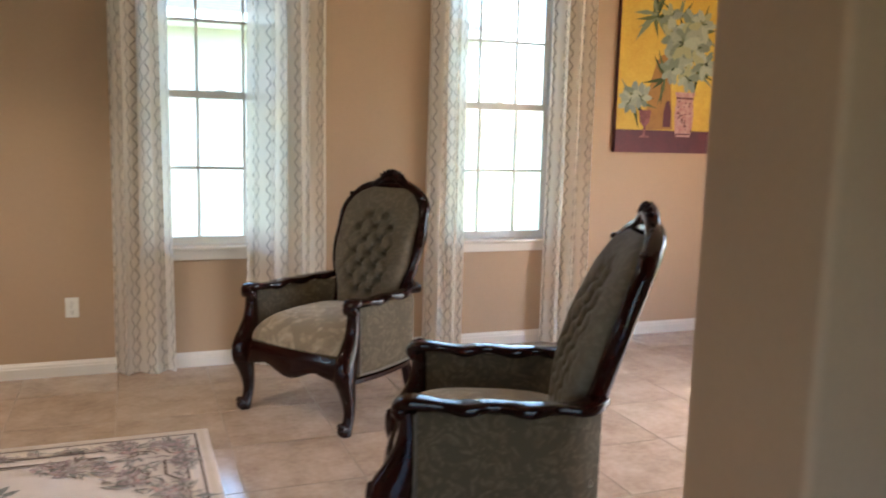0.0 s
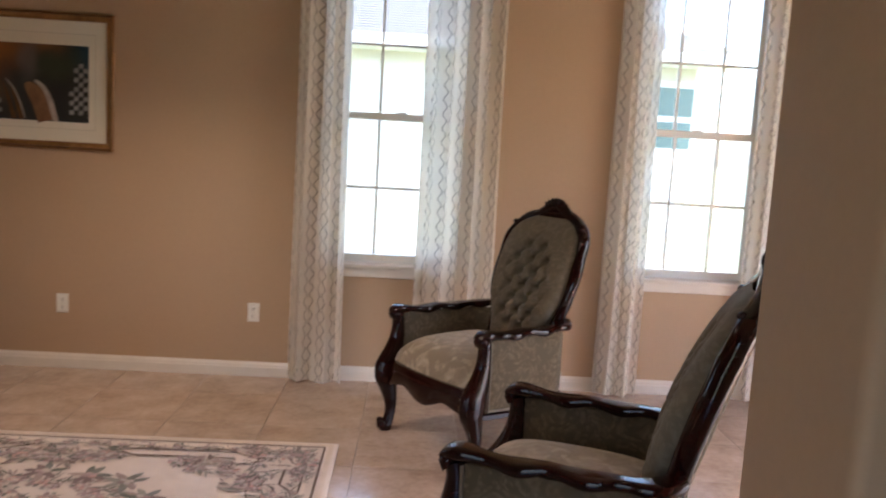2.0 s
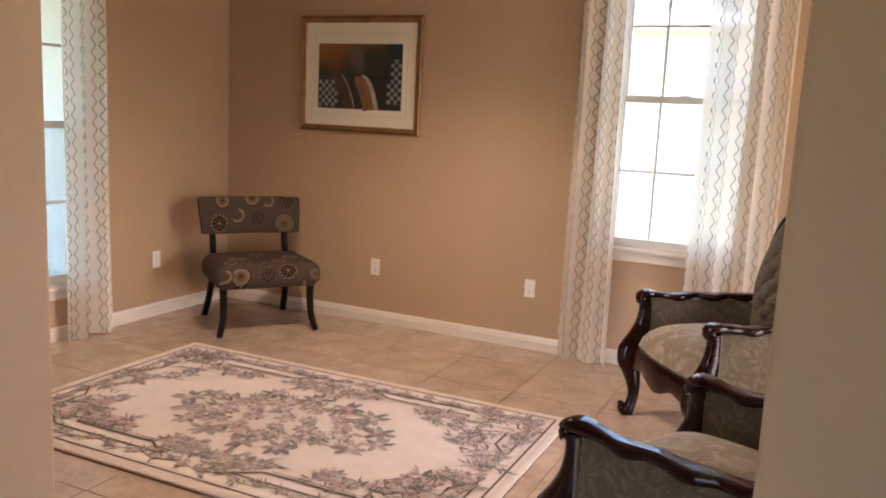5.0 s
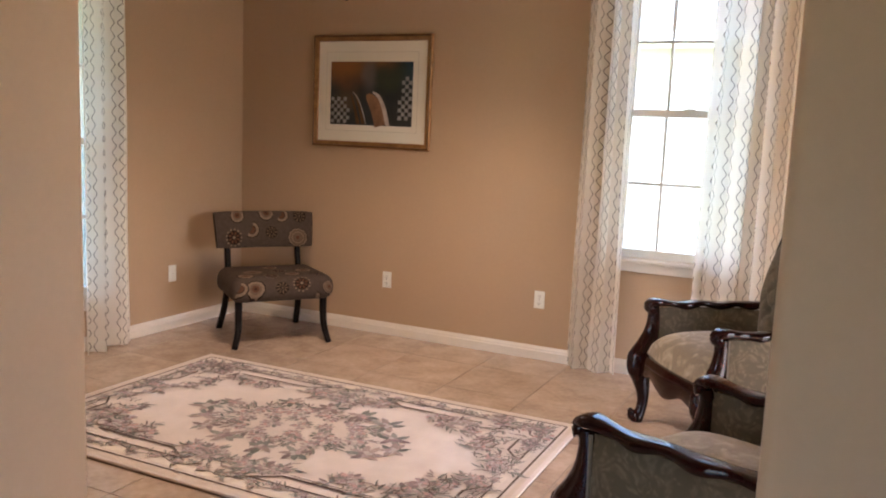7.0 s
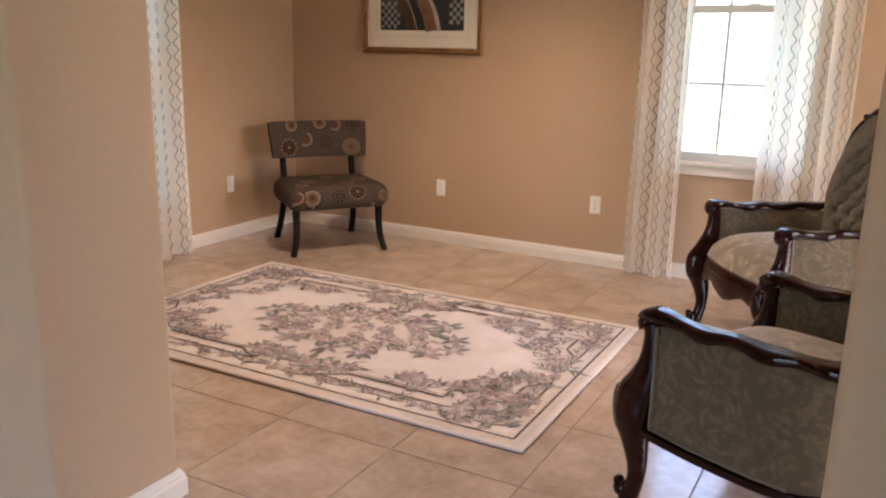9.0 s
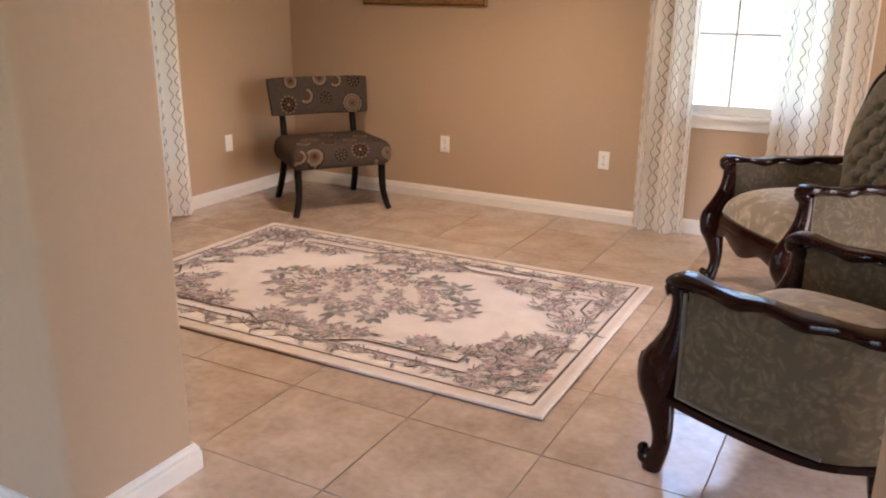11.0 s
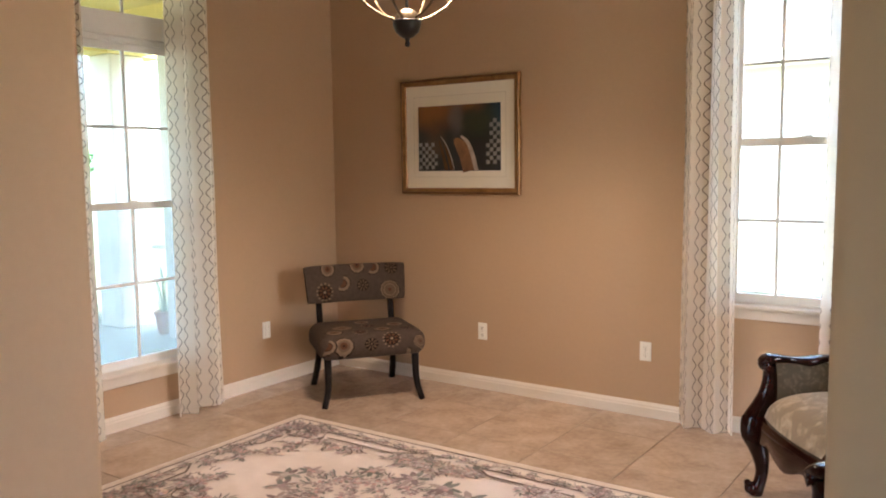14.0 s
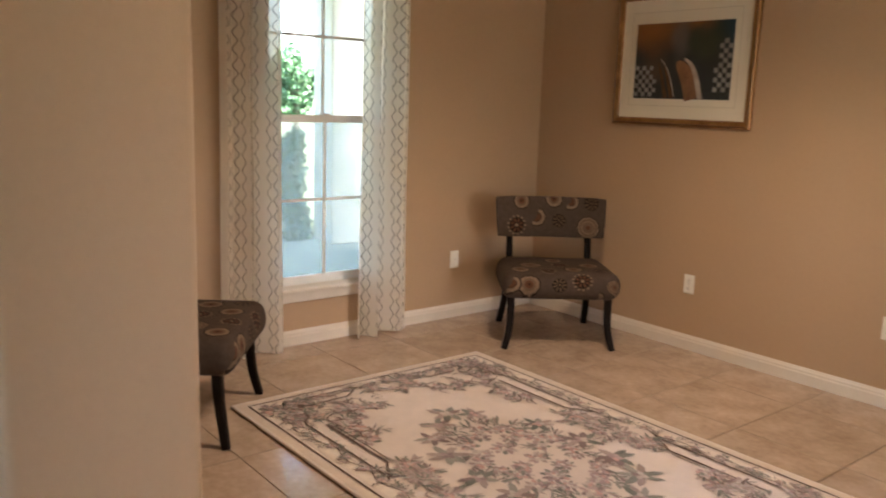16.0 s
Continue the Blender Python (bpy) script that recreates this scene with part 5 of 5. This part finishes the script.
# ---- yellow still life on canvas ----
def still_life():
    p = thing("canvas_painting", "yellow still life of white lilies on stretched canvas", "painting", pose(3.19, NORTH, 1.39))
    W, H = 0.86, 1.16
    canvas = part("canvas", boxes((0, -0.040, 0, W, -0.002, H), bevel=0.003), M_PAINT_YELLOW, p, "warm yellow painted ground")
    part("table", boxes((-0.001, -0.0425, -0.001, W + 0.001, -0.0385, 0.165)), M_PAINT_RED, canvas, "dark maroon painted table")
    part("side_edge", boxes((-0.002, -0.0384, 0.0, 0.0005, -0.002, H)), M_PAINT_RED, canvas)
    rnd = random.Random(4)
    stores = {"g": ([], []), "w": ([], [])}
    cnt = [0]

    def blade(key, x, z, a, L, Wd):
        vs, fs = stores[key]
        i = len(vs)
        cnt[0] += 1
        c, s = math.cos(a), math.sin(a)
        bend = rnd.uniform(-0.2, 0.2) * L
        shape = ((0, -0.15), (0.4, -0.5), (1, 0), (0.4, 0.5), (0, 0.15)) if key == "g" else ((0, -0.2), (0.35, -0.5), (0.78, -0.42), (1, -0.1), (0.9, 0.25), (0.45, 0.5), (0, 0.2))
        for u, v in shape:
            px, pz = u * L, v * Wd + bend * u * u
            vs.append((min(max(x + px * c - pz * s, 0.005), W - 0.005), -0.0410 - 0.00002 * cnt[0], min(max(z + px * s + pz * c, 0.17), H - 0.005)))
        fs.append(tuple(range(i, len(vs))))

    bm = bmesh.new()
    strip_xz(bm, [(0.37, 0.17), (0.36, 0.45), (0.38, 0.66), (0.40, 0.72)], [0.24, 0.20, 0.12, 0.03], -0.0406)
    part("backdrop_shape", bm, M_PAINT_OCHRE, canvas)
    for x, z, n, L in ((0.27, 1.0, 11, 0.26), (0.30, 0.98, 9, 0.22), (0.40, 0.55, 8, 0.20), (0.55, 0.72, 9, 0.20), (0.50, 0.98, 7, 0.2), (0.70, 0.9, 8, 0.2), (0.68, 0.6, 7, 0.18), (0.14, 0.36, 7, 0.20)):
        for k in range(n):
            blade("g", x, z, rnd.uniform(0, 6.3), L * rnd.uniform(0.6, 1.1), L * 0.14)
    for x, z, L in ((0.45, 0.85, 0.13), (0.50, 0.68, 0.14), (0.60, 0.95, 0.13), (0.66, 0.78, 0.14), (0.42, 0.99, 0.10), (0.14, 0.42, 0.12), (0.60, 0.55, 0.12), (0.74, 0.66, 0.12), (0.54, 0.80, 0.15), (0.45, 0.60, 0.11), (0.70, 0.95, 0.12), (0.10, 0.36, 0.10), (0.20, 0.40, 0.10)):
        for k in range(8):
            blade("w", x, z, 0.9 * k + rnd.uniform(-0.2, 0.2), L * rnd.uniform(0.8, 1.1), L * 0.5)
        for k in range(3):
            blade("g", x, z, rnd.uniform(0, 6.3), L * 0.4, L * 0.12)
    for nm, key, m in (("foliage", "g", M_PAINT_GREEN), ("petalwork", "w", M_PAINT_WHITE)):
        me = bpy.data.meshes.new(nm)
        me.from_pydata(stores[key][0], [], stores[key][1])
        me.materials.append(m)
        ob = new(nm, me)
        ob.parent = canvas
        ob["kind"] = "stuff"

    def silhouette(name, cx, prof, m, y):
        bm = bmesh.new()
        L = [bm.verts.new((cx - r, y, z)) for r, z in prof]
        R = [bm.verts.new((cx + r, y, z)) for r, z in prof]
        for i in range(len(prof) - 1):
            bm.faces.new((L[i], R[i], R[i + 1], L[i + 1]))
        part(name, bm, m, canvas)

    silhouette("glass", 0.24, [(0.045, 0.11), (0.04, 0.12), (0.010, 0.13), (0.010, 0.19), (0.04, 0.22), (0.052, 0.30), (0.048, 0.31)], M_PAINT_GLASS, -0.0455)
    silhouette("bottle", 0.435, [(0.035, 0.19), (0.035, 0.30), (0.02, 0.36), (0.018, 0.38)], M_PAINT_RED, -0.0440)
    part("vase_band", boxes((0.505, -0.0458, 0.40, 0.665, -0.0452, 0.412)), M_PAINT_RED, canvas)
    part("vase_band", boxes((0.52, -0.0458, 0.135, 0.65, -0.0452, 0.145)), M_PAINT_RED, canvas)
    bm = bmesh.new()
    for k in range(26):
        x, z, a, q = 0.585 + rnd.uniform(-0.062, 0.062), rnd.uniform(0.16, 0.385), rnd.uniform(0, 6.3), rnd.uniform(0.008, 0.02)
        strip_xz(bm, [(x, z), (x + q * math.cos(a), z + q * math.sin(a))], [rnd.uniform(0.006, 0.012), rnd.uniform(0.010, 0.018)], -0.0453 - 0.00001 * k)
    part("vase_flourish", bm, M_PAINT_RED, canvas)["kind"] = "stuff"
    silhouette("vase", 0.585, [(0.06, 0.12), (0.075, 0.15), (0.085, 0.28), (0.075, 0.40), (0.09, 0.45)], M_PAINT_PINK, -0.0450)


still_life()


# ---- outlets ----
def outlet(m, blank=False):
    o = thing("wall_outlet", "white plastic duplex wall outlet plate" if not blank else "blank white plastic wall plate near the floor", "outlet", m, group="wall plates")
    part("plate", boxes((-0.037, -0.006, -0.060, 0.037, -0.0005, 0.060), bevel=0.003), M_OUTLET, o)
    for z in (-0.024, 0.024):
        bm = bmesh.new()
        box(bm, -0.017, -0.0085, z - 0.016, 0.017, -0.0062, z + 0.016, bevel=0.004)
        f = part("receptacle", bm, M_OUTLET, o)
        if not blank:
            for x in (-0.007, 0.006):
                part("slot", boxes((x - 0.0012, -0.0092, z - 0.003, x + 0.0012, -0.0086, z + 0.008)), M_SLOT, f)
            part("slot", boxes((-0.003, -0.0092, z - 0.011, 0.003, -0.0086, z - 0.006)), M_SLOT, f)
    bm = bmesh.new()
    blob(bm, (0, -0.0065, 0), (0.003, 0.0015, 0.003), n=8)
    part("screw", bm, M_STRAP, o)


for x in (-0.457, -1.650, 3.40):
    outlet(pose(x, NORTH, 0.413))
outlet(pose(WEST, 4.283, 0.409, 0, 0, 90), True)


# ---- chandelier ----
def chandelier():
    c = thing("chandelier", "hanging orb chandelier of black metal and pale straps", "chandelier", pose(-0.924, 3.268, 0))
    bm = bmesh.new()
    lathe(bm, [(0.002, 2.112), (0.010, 2.116), (0.013, 2.128), (0.009, 2.140), (0.012, 2.150), (0.030, 2.158), (0.052, 2.178), (0.064, 2.205), (0.066, 2.228), (0.060, 2.232), (0.010, 2.232)], 24)
    part("bowl", bm, M_BLACK, c, "black metal bowl with finial", smooth=True)
    bm = bmesh.new()
    lathe(bm, [(0.056, 2.233), (0.054, 2.252), (0.042, 2.270), (0.022, 2.281), (0.010, 2.284)], 20)
    part("cap", bm, M_STRAP, c, smooth=True)
    bm = bmesh.new()
    sweep(bm, [(0, 0, 2.26), (0, 0, HIGH - 0.02)], (0.008, 0.008))
    part("stem", bm, M_BLACK, c, smooth=True)
    bm = bmesh.new()
    lathe(bm, [(0.065, HIGH - 0.001), (0.065, HIGH - 0.02), (0.02, HIGH - 0.05)], 20)
    part("canopy", bm, M_BLACK, c, smooth=True)
    for k in range(3):
        a = math.pi * k / 3 + 0.82
        for s in (0, math.pi):
            bm = bmesh.new()
            pts = [(0.275 * math.sin(t) * math.cos(a + s), 0.275 * math.sin(t) * math.sin(a + s), 2.495 - 0.265 * math.cos(t)) for t in np.linspace(0.22, math.pi, 18)]
            sweep(bm, pts, (0.0065, 0.005), n=8)
            part("strap", bm, M_STRAP, c)
    for k in range(4):
        a = math.pi * k / 2
        x, y = 0.085 * math.cos(a), 0.085 * math.sin(a)
        bm = bmesh.new()
        sweep(bm, smooth_path([(0, 0, 2.46), (x * 0.7, y * 0.7, 2.445), (x, y, 2.48)], 4), (0.006, 0.006), n=6)
        arm = part("arm", bm, M_BLACK, c, smooth=True)
        bm = bmesh.new()
        lathe(bm, [(0.012, 2.48), (0.012, 2.56)], 10, (x, y, 0))
        part("candle_sleeve", bm, M_STRAP, arm, smooth=True)
        bm = bmesh.new()
        lathe(bm, [(0.006, 2.562), (0.014, 2.58), (0.012, 2.60), (0.002, 2.625)], 10, (x, y, 0))
        part("bulb", bm, M_BULB, arm, smooth=True)


chandelier()


# ---- floor tiles ----
def tile_mesh(w, d):
    g, r, zt = 0.0018, 0.0014, 0.0
    bm = bmesh.new()
    lo = [bm.verts.new(p) for p in ((g, g, -0.008), (w - g, g, -0.008), (w - g, d - g, -0.008), (g, d - g, -0.008))]
    mid = [bm.verts.new(p) for p in ((g, g, zt - r), (w - g, g, zt - r), (w - g, d - g, zt - r), (g, d - g, zt - r))]
    top = [bm.verts.new(p) for p in ((g + r, g + r, zt), (w - g - r, g + r, zt), (w - g - r, d - g - r, zt), (g + r, d - g - r, zt))]
    for a, b in ((lo, mid), (mid, top)):
        for k in range(4):
            bm.faces.new((a[k], a[(k + 1) % 4], b[(k + 1) % 4], b[k]))
    bm.faces.new(top)
    bm.normal_update()
    me = bpy.data.meshes.new("tile")
    bm.to_mesh(me)
    bm.free()
    me.materials.append(M_TILE)
    me.materials.append(M_GROUT)
    for f in me.polygons:
        f.material_index = 0 if f.normal.z > 0.95 else 1
    return me


TS, TX, TY = 0.512, -0.213, 2.100
meshes = {}
i0, i1 = math.floor((WEST - TX) / TS), math.ceil((EAST - TX) / TS)
j0, j1 = math.floor((SOUTH - TY) / TS), math.ceil((NORTH - TY) / TS)
for i in range(i0, i1):
    for j in range(j0, j1):
        x0, x1 = max(TX + i * TS, WEST), min(TX + (i + 1) * TS, EAST)
        y0, y1 = max(TY + j * TS, SOUTH), min(TY + (j + 1) * TS, NORTH)
        if x1 - x0 < 0.02 or y1 - y0 < 0.02:
            continue
        key = (round(x1 - x0, 3), round(y1 - y0, 3))
        if key not in meshes:
            meshes[key] = tile_mesh(*key)
        t = new("tile", meshes[key])
        t.location = (x0, y0, 0.0)
        t.parent = floor
